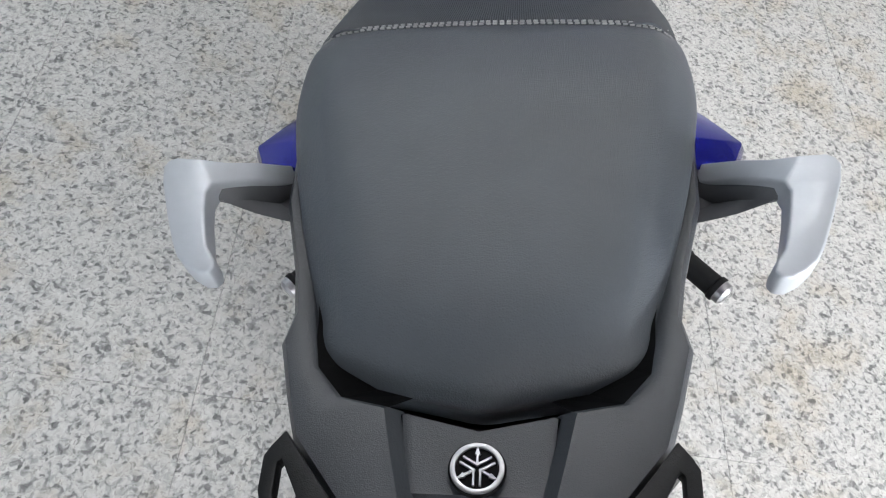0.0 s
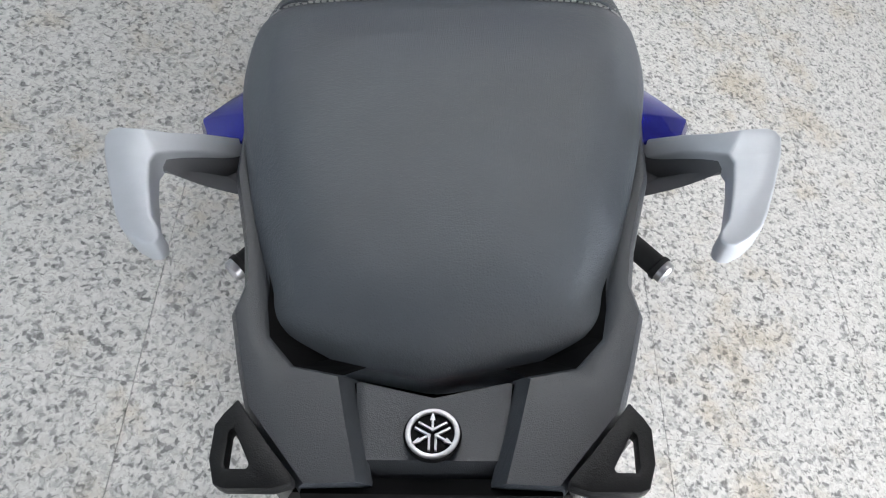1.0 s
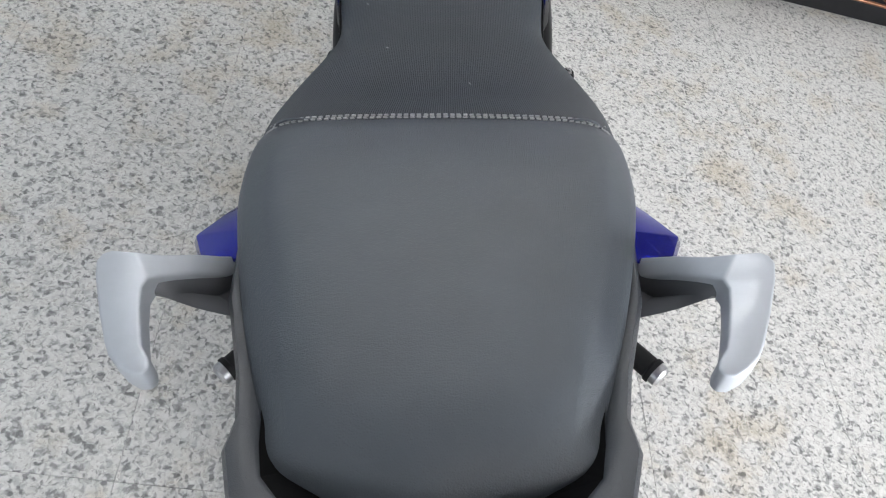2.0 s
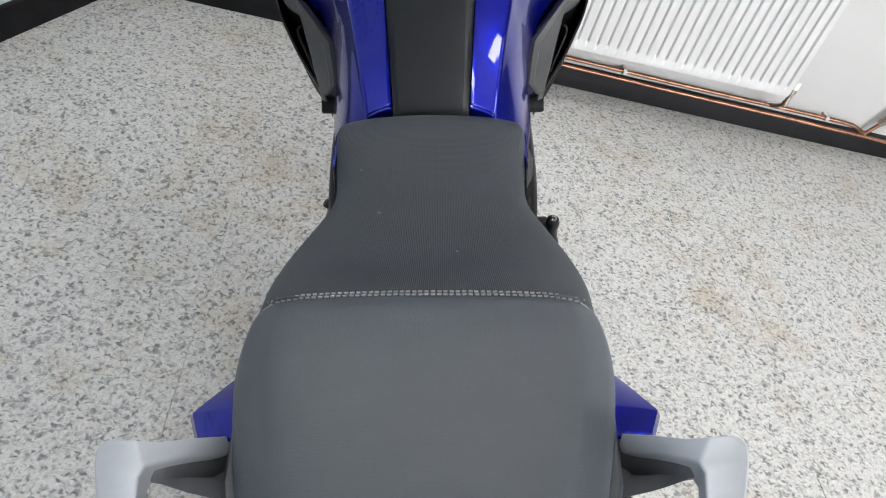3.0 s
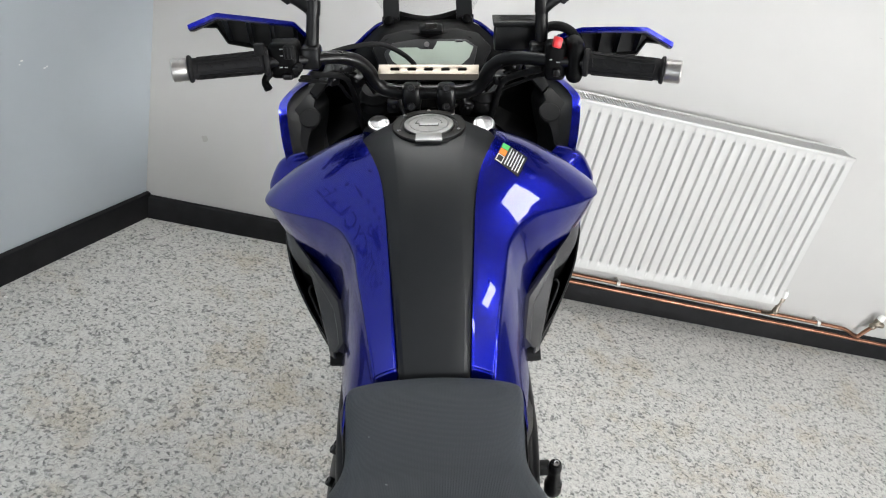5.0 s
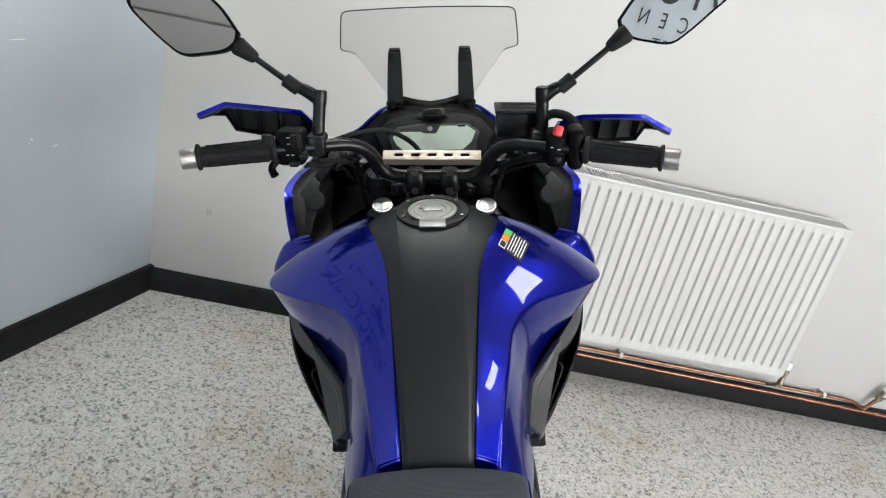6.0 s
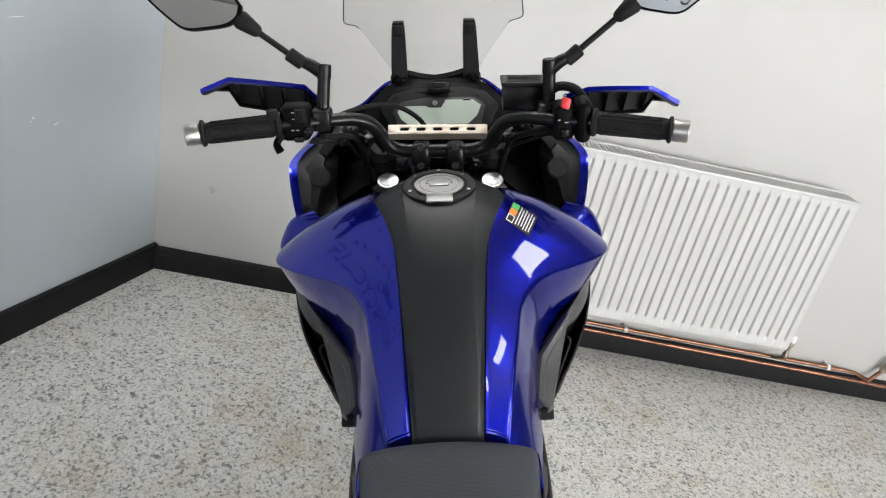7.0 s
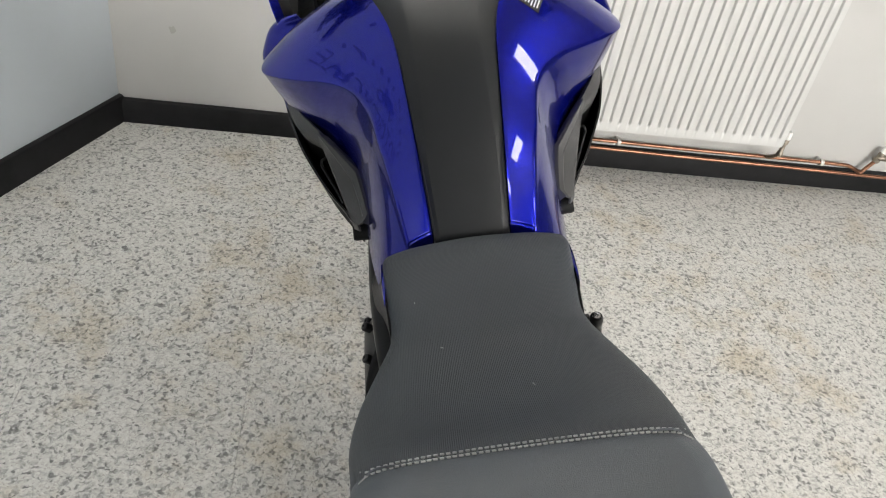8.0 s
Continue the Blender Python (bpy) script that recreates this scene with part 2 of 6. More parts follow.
SMUDGE = material("faint_wall_smudge", (0.40, 0.39, 0.365), 0.85)
PANEL_LIGHT = glowing("ceiling_panel_light", (1.0, 1.0, 0.98), 17.0)

from mathutils import bvhtree

# ---- mesh tools ----
def part(name, bm, material, parent, label="", smooth=None):
    """Links a bmesh as one mesh object under a thing or a part. smooth: degrees below which an edge is shaded round."""
    me = bpy.data.meshes.new(name)
    bmesh.ops.remove_doubles(bm, verts=bm.verts, dist=1e-6)
    bmesh.ops.recalc_face_normals(bm, faces=bm.faces)
    if smooth is not None:
        for fc in bm.faces:
            fc.smooth = True
        lim = radians(smooth)
        for e in bm.edges:
            e.smooth = len(e.link_faces) == 2 and e.calc_face_angle(4.0) < lim
    bm.to_mesh(me)
    bm.free()
    for mt in (material if isinstance(material, (list, tuple)) else [material]):
        me.materials.append(mt)
    ob = new(name, me)
    ob.parent = parent
    if label:
        ob["label"] = label
    return ob


def thing(name, label, category, group="", m=None, kind=""):
    ob = new(name)
    ob.empty_display_size = 0.05
    if m is not None:
        ob.matrix_world = m
    return tagged(ob, label, category, group, kind)


def box(bm, lo, hi, bevel=0.0, m=None, segments=2):
    made = bmesh.ops.create_cube(bm, size=1.0)["verts"]
    for v in made:
        v.co = Vector([(a + b) / 2 + c * (b - a) for a, b, c in zip(lo, hi, v.co)])
    if bevel:
        edges = list({e for v in made for e in v.link_edges})
        made = bmesh.ops.bevel(bm, geom=edges, offset=bevel, segments=segments, profile=0.5, affect="EDGES")["verts"]
    if m is not None:
        bmesh.ops.transform(bm, matrix=m, verts=list({v for v in made if v.is_valid}))
    return bm


def fresh():
    return bmesh.new()


def spline(points, steps):
    """Catmull-Rom through rows of numbers, with that many steps a span."""
    p = np.array(points, float)
    p = np.concatenate([[2 * p[0] - p[1]], p, [2 * p[-1] - p[-2]]])
    out = []
    for k in range(1, len(p) - 2):
        for s in range(steps):
            u = s / steps
            a, b, c, d = p[k - 1 : k + 3]
            out.append(0.5 * (2 * b + (c - a) * u + (2 * a - 5 * b + 4 * c - d) * u * u + (3 * b - a - 3 * c + d) * u ** 3))
    out.append(p[-2])
    return np.array(out)


def loft(bm, rows, along=1, across=1, closed=False, mirror=False, caps=False):
    """A skin over rows of points; along and across refine it with splines; mirror repeats each row on the other side of x = 0."""
    g = np.array(rows, float)
    if mirror:
        back = g[:, :0:-1].copy()
        back[..., 0] *= -1
        g = np.concatenate([back, g], 1)
    if across > 1:
        g = np.array([spline(r, across) for r in g])
    if along > 1:
        g = np.array([spline(g[:, k], along) for k in range(g.shape[1])]).transpose(1, 0, 2)
    vs = [[bm.verts.new(c) for c in r] for r in g]
    n = len(vs[0])
    for a, b in zip(vs, vs[1:]):
        for k in range(n if closed else n - 1):
            q = (a[k], a[(k + 1) % n], b[(k + 1) % n], b[k])
            if len({tuple(round(c, 6) for c in v.co) for v in q}) > 2:
                bm.faces.new(q)
    if caps:
        bm.faces.new(vs[0])
        bm.faces.new(vs[-1][::-1])
    return bm


def tube(bm, points, radius, sides=12, steps=6, caps=True):
    """A round tube along a smooth line; radius: one number or one a point."""
    rr = np.array([radius] * len(points) if np.isscalar(radius) else radius, float)
    line = spline(np.c_[np.array(points, float), rr], steps) if steps > 1 else np.c_[np.array(points, float), rr]
    pts = [Vector(r[:3]) for r in line]
    rows, side = [], None
    for k, p in enumerate(pts):
        way = (pts[min(k + 1, len(pts) - 1)] - pts[max(k - 1, 0)]).normalized()
        if side is None:
            side = way.orthogonal().normalized()
        side = (side - way * side.dot(way)).normalized()
        up = way.cross(side)
        rows.append([p + (side * math.cos(a) + up * math.sin(a)) * line[k, 3] for a in np.linspace(0, 2 * math.pi, sides, endpoint=False)])
    return loft(bm, rows, closed=True, caps=caps)


def lathe(bm, profile, m=None, sides=24):
    """Turns rows of (radius, height) about z."""
    rows = [[(r * math.cos(a), r * math.sin(a), h) for a in np.linspace(0, 2 * math.pi, sides, endpoint=False)] for r, h in profile]
    before = set(bm.verts)
    loft(bm, rows, closed=True, caps=True)
    if m is not None:
        bmesh.ops.transform(bm, matrix=m, verts=[v for v in bm.verts if v not in before])
    return bm


def slab(bm, outline, depth, holes=(), bevel=0.0, m=None, segments=2):
    """A flat outline (x, y) with holes, given thickness from z = 0 down to -depth, with its rims rounded."""
    before = set(bm.verts)
    edges = []
    for loop in (outline, *holes):
        vs = [bm.verts.new((p[0], p[1], p[2] if len(p) > 2 else 0)) for p in loop]
        edges += [bm.edges.new((vs[k], vs[(k + 1) % len(vs)])) for k in range(len(vs))]
    faces = [f for f in bmesh.ops.triangle_fill(bm, use_beauty=True, use_dissolve=False, edges=edges)["geom"] if isinstance(f, bmesh.types.BMFace)]
    down = [f for f in faces if f.normal.z < 0]
    bmesh.ops.reverse_faces(bm, faces=down)
    made = bmesh.ops.extrude_face_region(bm, geom=faces)["geom"]
    bmesh.ops.translate(bm, vec=(0, 0, -depth), verts=[v for v in made if isinstance(v, bmesh.types.BMVert)])
    mine = [v for v in bm.verts if v not in before]
    if bevel:
        rims = [e for e in {e for v in mine for e in v.link_edges} if len(e.link_faces) == 2 and e.calc_face_angle(0) > 0.6]
        bmesh.ops.bevel(bm, geom=rims, offset=bevel, segments=segments, profile=0.5, affect="EDGES", clamp_overlap=True)
        mine = [v for v in bm.verts if v not in before]
    if m is not None:
        bmesh.ops.transform(bm, matrix=m, verts=mine)
    return bm


def circle(x, y, r, n=20, a0=0.0):
    return [(x + r * math.cos(a0 + 2 * math.pi * k / n), y + r * math.sin(a0 + 2 * math.pi * k / n)) for k in range(n)]


def towards(p, way, up=(0, 0, 1)):
    """A pose at p whose z looks along way."""
    return Matrix.Translation(p) @ Vector(way).to_track_quat("Z", "Y").to_matrix().to_4x4()


def shell(ob, thick, offset=0.0):
    md = ob.modifiers.new("thickness", "SOLIDIFY")
    md.thickness, md.offset = thick, offset
    return ob


# ---- the room ----
ROOM_HEIGHT = 2.9
BACK_LEFT, BACK_RIGHT = Vector((-1.122, 1.785, 0)), Vector((3.4, 1.715, 0))
WEST_END = Vector((-3.49, -3.39, 0))


def wall_between(name, a, b, material, height, label, holes=(), thick=0.2):
    """A wall along a to b, its thickness to the left of that way; holes: (start, end, sill, head) along it."""
    a, b = Vector(a), Vector(b)
    way = (b - a).normalized()
    m = Matrix.Translation(a) @ Matrix((way, (0, 0, 1), way.cross((0, 0, 1)))).transposed().to_4x4()
    n = (b - a).length
    bm = fresh()
    slab(bm, [(0, 0), (n, 0), (n, height), (0, height)], thick, [[(p, s), (q, s), (q, h), (p, h)] for p, q, s, h in holes])
    ob = part(name, bm, material, None)
    ob.matrix_world = m
    return tagged(ob, label, "wall", kind="structure"), m


wall_back, M_BACK = wall_between("wall_back", BACK_LEFT, BACK_RIGHT, WHITE_WALL, ROOM_HEIGHT, "white painted plaster wall behind the motorcycle")
wall_left, M_LEFT = wall_between("wall_left", WEST_END, BACK_LEFT, GREY_WALL, ROOM_HEIGHT, "blue-grey painted wall with dark sign lettering")
wall_rear, M_REAR = wall_between("wall_rear", (3.4, -3.9, 0), WEST_END, GREY_WALL, ROOM_HEIGHT, "blue-grey wall with a shop window and sign lettering", holes=[(0.4, 2.6, 0.4, 2.6), (5.2, 6.5, 0.5, 1.8)])
# unseen wall, kept dark so the tank's right side reflects little
wall_right, M_RIGHT = wall_between("wall_right", BACK_RIGHT, (3.4, -3.9, 0), DARK_WALL, ROOM_HEIGHT, "unseen dark grey side wall with an assumed window", holes=[(3.0, 4.6, 0.9, 2.2)])

bm = fresh()
slab(bm, [(-4.0, -4.3), (3.8, -4.3), (3.8, 2.1), (-4.0, 2.1)], 0.2, m=pose(0, 0, ROOM_HEIGHT + 0.2))
for k in range(6):
    box(bm, (-4.0, -3.6 + 1.0 * k, ROOM_HEIGHT - 0.016), (3.8, -3.56 + 1.0 * k, ROOM_HEIGHT + 0.01))
for k in range(5):
    box(bm, (-2.9 + 1.4 * k, -4.2, ROOM_HEIGHT - 0.010), (-2.87 + 1.4 * k, 2.0, ROOM_HEIGHT + 0.01))
ceiling = tagged(part("ceiling", bm, CEILING_PAINT, None), "pale boarded ceiling with narrow battens", "ceiling", kind="structure")

bm = fresh()
slab(bm, [(-4.0, -4.3), (3.8, -4.3), (3.8, 2.1), (-4.0, 2.1)], 0.2, m=pose(0, 0, -0.02))
floor = tagged(part("floor", bm, material("dark_grout", (0.20, 0.19, 0.175), 0.8), None), "speckled terrazzo slab floor with thin dark joints", "floor", kind="structure")


def baseboard(a, b, lo, label, h=0.100):
    a, b = Vector(a), Vector(b)
    way = (b - a).normalized()
    m = Matrix.Translation(a) @ Matrix((way, way.cross((0, 0, 1)) * -1, (0, 0, 1))).transposed().to_4x4()
    n = (b - a).length
    bm = fresh()
    rows = [[(x, y, z) for y, z in ((0.0, 0.0), (-0.020, 0.0), (-0.020, h - 0.012), (-0.017, h - 0.003), (-0.009, h), (0.0, h))] for x in np.linspace(lo, n, 30)]
    rng = random.Random(int(n * 100))
    rows = [[(x, y + (rng.uniform(-0.0008, 0.0008) if y else 0), z + (rng.uniform(-0.0012, 0.0012) if z > 0.05 else 0)) for x, y, z in r] for r in rows]
    loft(bm, rows, caps=True)
    ob = part("baseboard", bm, BLACK_SKIRTING, None, smooth=40)
    ob.matrix_world = m
    return tagged(ob, label, "skirting board", kind="structure")


baseboard(BACK_LEFT + Vector((0, -0.001, 0)), BACK_RIGHT + Vector((0, -0.001, 0)), 0.0, "black painted skirting board along the white wall", 0.089)
baseboard(WEST_END + Vector((0.001, 0, 0)), BACK_LEFT + Vector((0.001, 0, 0)), 0.0, "black painted skirting board along the grey wall")


def window(name, m, lo, hi, sill, head, bars, label):
    """A framed pane in an opening of a wall, in the wall's own plane (x along it, y up)."""
    root = tagged(new(name), label, "window", kind="structure")
    root.matrix_world = m
    w = 0.06
    for nm, a, b in (("window_sill", (lo, sill, -0.2), (hi, sill + 0.03, 0.03)), ("window_frame", (lo, head - w, -0.14), (hi, head, -0.08)), ("window_frame", (lo, sill + 0.03, -0.14), (hi, sill + 0.03 + w, -0.08))):
        part(nm, box(fresh(), a, b, 0.004), WHITE_PLASTIC, root, smooth=40)
    xs = np.linspace(lo, hi, bars + 1)
    for k, x in enumerate(xs):
        a = min(max(x - w / 2, lo), hi - w)
        part("window_frame", box(fresh(), (a, sill + 0.03 + w, -0.139), (a + w, head - w, -0.081), 0.004), WHITE_PLASTIC, root, smooth=40)
    for p, q in zip(xs, xs[1:]):
        pane = part("pane", box(fresh(), (p + w / 2, sill + 0.09, -0.114), (q - w / 2, head - w, -0.108)), GLASS, root)
        pane.visible_shadow = False
    return root


window("window_1", M_REAR, 0.4, 2.6, 0.4, 2.6, 2, "assumed wide shop window with white frames, out of view")
# invented opening, there only to hold the rear fill lamp
window("added_rear_window", M_REAR, 5.2, 6.5, 0.5, 1.8, 1, "added low rear window with a white frame, unseen")
window("window_2", M_RIGHT, 3.0, 4.6, 0.9, 2.2, 2, "assumed side window with white frames, out of view")


def unseen_ceiling_light(x, y, w, d, turn):
    root = thing("unseen_ceiling_light", "unseen bright white rectangular ceiling light panel", "ceiling light", "ceiling lights", pose(x, y, ROOM_HEIGHT - 0.02, 0, 0, turn))
    part("frame", slab(fresh(), [(-w / 2, -d / 2), (w / 2, -d / 2), (w / 2, d / 2), (-w / 2, d / 2)], 0.045, [[(-w / 2 + 0.02, -d / 2 + 0.02), (w / 2 - 0.02, -d / 2 + 0.02), (w / 2 - 0.02, d / 2 - 0.02), (-w / 2 + 0.02, d / 2 - 0.02)]], m=pose(0, 0, 0.012)), WHITE_PLASTIC, root)
    part("diffuser", box(fresh(), (-w / 2 + 0.021, -d / 2 + 0.021, -0.022), (w / 2 - 0.021, d / 2 - 0.021, 0.0)), PANEL_LIGHT, root)
    return root


# first two stand for the tank's highlights; the rest are added fill, unseen
for lx, ly, lw, ld in ((1.72, 0.42, 0.75, 0.17), (2.02, -1.03, 0.3, 0.8), (0.15, 1.0, 0.5, 0.35), (0.9, -2.6, 1.1, 0.5), (-0.75, 1.3, 0.9, 0.45)):
    unseen_ceiling_light(lx, ly, lw, ld, -3)


# ---- radiator and pipes ----
RAD_L, RAD_R, RAD_B, RAD_T, RAD_Y = -0.1555, 1.252, 0.226, 0.836, 1.600


def radiator():
    root = thing("radiator", "white enamelled panel radiator with vertical ribs and a top grille", "radiator", m=pose(0, RAD_Y, 0))
    pitch = 0.0363
    x = RAD_L + 0.03
    # the pressed front sheet: shallow rounded channels between flat ribs
    prof = [(RAD_L, 0.0), (RAD_L + 0.012, 0.0)]
    while x < RAD_R - 0.026:
        prof += [(x, 0.0), (x + 0.002, -0.0006), (x + 0.0045, -0.0075), (x + 0.0065, -0.0095), (x + 0.0095, -0.0095), (x + 0.0115, -0.0075), (x + 0.0140, -0.0006), (x + 0.016, 0.0)]
        x += pitch
    prof += [(RAD_R - 0.012, 0.0), (RAD_R, 0.0)]
    bm = fresh()
    heights = [(RAD_B, 0.0), (RAD_B + 0.030, 0.0), (RAD_B + 0.033, 0.25), (RAD_B + 0.038, 0.9), (RAD_B + 0.042, 1.0), (RAD_T - 0.042, 1.0), (RAD_T - 0.038, 0.9), (RAD_T - 0.034, 0.25), (RAD_T - 0.031, 0.0), (RAD_T - 0.004, 0.0)]
    loft(bm, [[(px, -py * k, z) for px, py in prof] for z, k in heights])
    loft(bm, [[(px, 0.018, z) for px in (RAD_L, RAD_R)] for z in (RAD_B, RAD_T - 0.012)])
    part("front_panel", bm, ENAMEL, root, smooth=50)
    part("rim", box(fresh(), (RAD_L - 0.003, -0.004, RAD_T - 0.012), (RAD_R + 0.003, 0.006, RAD_T), 0.003), ENAMEL, root, smooth=40)
    part("side_panel", box(fresh(), (RAD_R - 0.002, 0.0, RAD_B + 0.006), (RAD_R + 0.002, 0.092, RAD_T - 0.004), 0.0015), ENAMEL, root)
    part("side_panel", box(fresh(), (RAD_L - 0.002, 0.0, RAD_B + 0.006), (RAD_L + 0.002, 0.092, RAD_T - 0.004), 0.0015), ENAMEL, root)
    part("back_panel", box(fresh(), (RAD_L + 0.01, 0.082, RAD_B), (RAD_R - 0.01, 0.092, RAD_T - 0.006), 0.002), ENAMEL, root)
    # top grille of thin slats across the depth
    bm = fresh()
    x = RAD_L + 0.01
    while x < RAD_R - 0.01:
        box(bm, (x, 0.008, RAD_T - 0.008), (x + 0.0035, 0.088, RAD_T - 0.003), m=None)
        x += 0.0105
    part("grille", bm, ENAMEL, root)
    part("grille_rail", box(fresh(), (RAD_L, 0.085, RAD_T - 0.010), (RAD_R, 0.094, RAD_T), 0.002), ENAMEL, root)
    # block for the convector fins; shade between the slats is in its colour
    part("core", box(fresh(), (RAD_L + 0.02, 0.022, RAD_B + 0.02), (RAD_R - 0.02, 0.075, RAD_T - 0.04)), material("shaded_core_steel", (0.09, 0.09, 0.088), 0.7), root)
    for px in (RAD_L + 0.2, RAD_R - 0.2):
        part("wall_bracket", box(fresh(), (px, 0.09, RAD_B + 0.06), (px + 0.04, 0.152, RAD_T - 0.1), 0.002), ENAMEL, root)
    # bottom valve at the right end: tail, body and cap
    v = part("valve", tube(fresh(), [(RAD_R - 0.02, 0.045, RAD_B + 0.02), (RAD_R + 0.02, 0.045, RAD_B + 0.012), (RAD_R + 0.035, 0.045, RAD_B + 0.012)], 0.009, 12, 3), BRASS, root, smooth=50)
    bm = fresh()
    lathe(bm, [(0.010, -0.05), (0.012, -0.045), (0.012, -0.03), (0.009, -0.026), (0.009, 0.005), (0.013, 0.008), (0.013, 0.022), (0.010, 0.026)], pose(RAD_R + 0.035, 0.045, RAD_B - 0.012))
    part("valve_body", bm, BRASS, v, smooth=40)
    part("valve_cap", lathe(fresh(), [(0.0125, 0.0), (0.014, 0.004), (0.0135, 0.024), (0.010, 0.030)], pose(RAD_R + 0.035, 0.045, RAD_B + 0.014)), WHITE_PLASTIC, v, "white plastic valve cap", smooth=40)
    return root


radiator()


def wall_y(x):
    return 1.785 - 0.07 * (x + 1.122) / 4.522


def along_wall(rows):
    """Points beside the back wall: x, distance from it, height."""
    return [(x, wall_y(x) - d, z) for x, d, z in rows]


p1 = thing("heating_pipe", "aged copper heating pipe running along the wall", "pipe", "copper pipes")
part("pipe", tube(fresh(), along_wall([(-0.2, 0.034, 0.124), (0.5, 0.034, 0.123), (1.0, 0.034, 0.120), (1.4, 0.034, 0.122), (1.60, 0.034, 0.120), (1.645, 0.034, 0.117), (1.685, 0.034, 0.102), (1.71, 0.034, 0.092)]), 0.0075, 10, 4), COPPER, p1, smooth=60)
for cx in (0.69, 1.53):
    c = part("pipe_clip", slab(fresh(), circle(0, 0, 0.0135, 16), 0.014, [circle(0, 0, 0.0085, 16)], 0.001, m=towards((cx, wall_y(cx) - 0.034, 0.121), (1, 0, 0))), CLEAR_TUBE, p1, "pale plastic pipe clip", smooth=40)
    part("clip_foot", box(fresh(), (cx - 0.012, wall_y(cx) - 0.03, 0.112), (cx - 0.002, wall_y(cx) + 0.0, 0.130), 0.001), CLEAR_TUBE, c)
part("tail_pipe", tube(fresh(), [(1.287, RAD_Y + 0.045, 0.185), (1.287, RAD_Y + 0.065, 0.155), (1.285, wall_y(1.28) - 0.036, 0.124)], 0.0075, 10, 4), BRASS, p1, smooth=60)
p2 = thing("heating_pipe", "aged copper heating pipe along the top of the skirting board", "pipe", "copper pipes")
part("pipe", tube(fresh(), along_wall([(-0.2, 0.0285, 0.088), (0.5, 0.0285, 0.087), (0.93, 0.0285, 0.083), (1.4, 0.0285, 0.082), (1.9, 0.0285, 0.076), (2.6, 0.0285, 0.072), (3.3, 0.0285, 0.07)]), 0.0075, 10, 4), COPPER, p2, smooth=60)
# a valve fixed to the wall where the pipe turns up
v2 = thing("wall_valve", "tarnished brass pipe valve with a white cap", "valve")
WY = wall_y(1.74) - 0.034
part("riser", tube(fresh(), [(1.708, WY, 0.092), (1.725, WY, 0.120), (1.745, WY, 0.150)], 0.008, 10, 4), COPPER, v2, smooth=60)
part("body", lathe(fresh(), [(0.010, 0), (0.014, 0.003), (0.014, 0.016), (0.010, 0.02), (0.010, 0.03), (0.013, 0.033), (0.013, 0.045)], towards((1.742, WY, 0.146), (0.35, 0, 0.9))), BRASS, v2, smooth=40)
part("outlet", lathe(fresh(), [(0.010, 0), (0.012, 0.003), (0.012, 0.03), (0.009, 0.034)], towards((1.752, WY, 0.168), (1, 0, -0.1))), BRASS, v2, smooth=40)
part("cap", lathe(fresh(), [(0.012, 0), (0.0135, 0.004), (0.012, 0.022), (0.009, 0.026)], towards((1.757, WY, 0.186), (0.35, 0, 0.9))), WHITE_PLASTIC, v2, "white plastic cap", smooth=40)

# ---- the motorcycle ----
# its own axes: x to its right, y ahead, z up from the line of the tyres; it leans on its side stand
LEAN = pose(0, 0, 0, 0, -14.11, 0)
bike = thing("motorcycle", "blue and black touring motorcycle leaning on its side stand", "motorcycle", m=LEAN)
# the front end is turned a little to the right about the raked steering axis
AXIS = Vector((0, -math.sin(0.43), math.cos(0.43)))
STEER = Matrix.Translation((0, 0.585, 1.0)) @ Matrix.Rotation(radians(-2.47), 4, AXIS) @ Matrix.Translation((0, -0.585, -1.0))


def steered(ob):
    ob.matrix_local = STEER
    return ob


def both(name, build, material, parent=bike, label="", smooth=None):
    """The same part on either side."""
    made = []
    for s in (1, -1):
        bm = fresh()
        build(bm)
        bmesh.ops.scale(bm, vec=(s, 1, 1), verts=bm.verts)
        made.append(part(name, bm, material, parent, label, smooth))
    return made


# -- seats
def seat_rows(rows, prof):
    return [[(w * fx, y + dy * (0.35 * fx + 0.65 * fx ** 3), zc + dz) for fx, dz in prof(w)] for y, w, zc, dy in rows]


rider = [(0.083, 0.119, 0.833, -0.013), (0.082, 0.1205, 0.853, -0.013), (0.077, 0.1215, 0.860, -0.012), (0.058, 0.1225, 0.8625, -0.007), (0.033, 0.122, 0.8595, -0.003), (0.0, 0.1205, 0.852, 0), (-0.035, 0.119, 0.846, 0), (-0.065, 0.125, 0.844, 0), (-0.1, 0.139, 0.845, 0), (-0.17, 0.159, 0.862, 0), (-0.24, 0.163, 0.894, 0), (-0.305, 0.1545, 0.935, 0), (-0.327, 0.1525, 0.946, 0)]
soft = lambda w: [(0, 0), (0.25, -0.0004), (0.5, -0.0016), (0.7, -0.0038), (0.84, -0.0085), (0.94, -0.018), (0.99, -0.032), (1.0, -0.046), (0.97, -0.075), (0.92, -0.105)]
square = lambda w: [(0, 0), (0.3, -0.0003), (0.6, -0.0015), (0.8, -0.0035), (0.9, -0.0055), (0.96, -0.0080), (0.99, -0.0125), (1.0, -0.020), (0.995, -0.065), (0.97, -0.105)]


def nose_rows(rows):
    """The seat's nose has a squarer section than the rest."""
    out = []
    for (y, w, zc, dy), r, q in zip(rows, seat_rows(rows, soft), seat_rows(rows, square)):
        k = min(max((y + 0.06) / 0.11, 0), 1)
        out.append([tuple(a + (b - a) * k for a, b in zip(p, s)) for p, s in zip(r, q)])
    return out


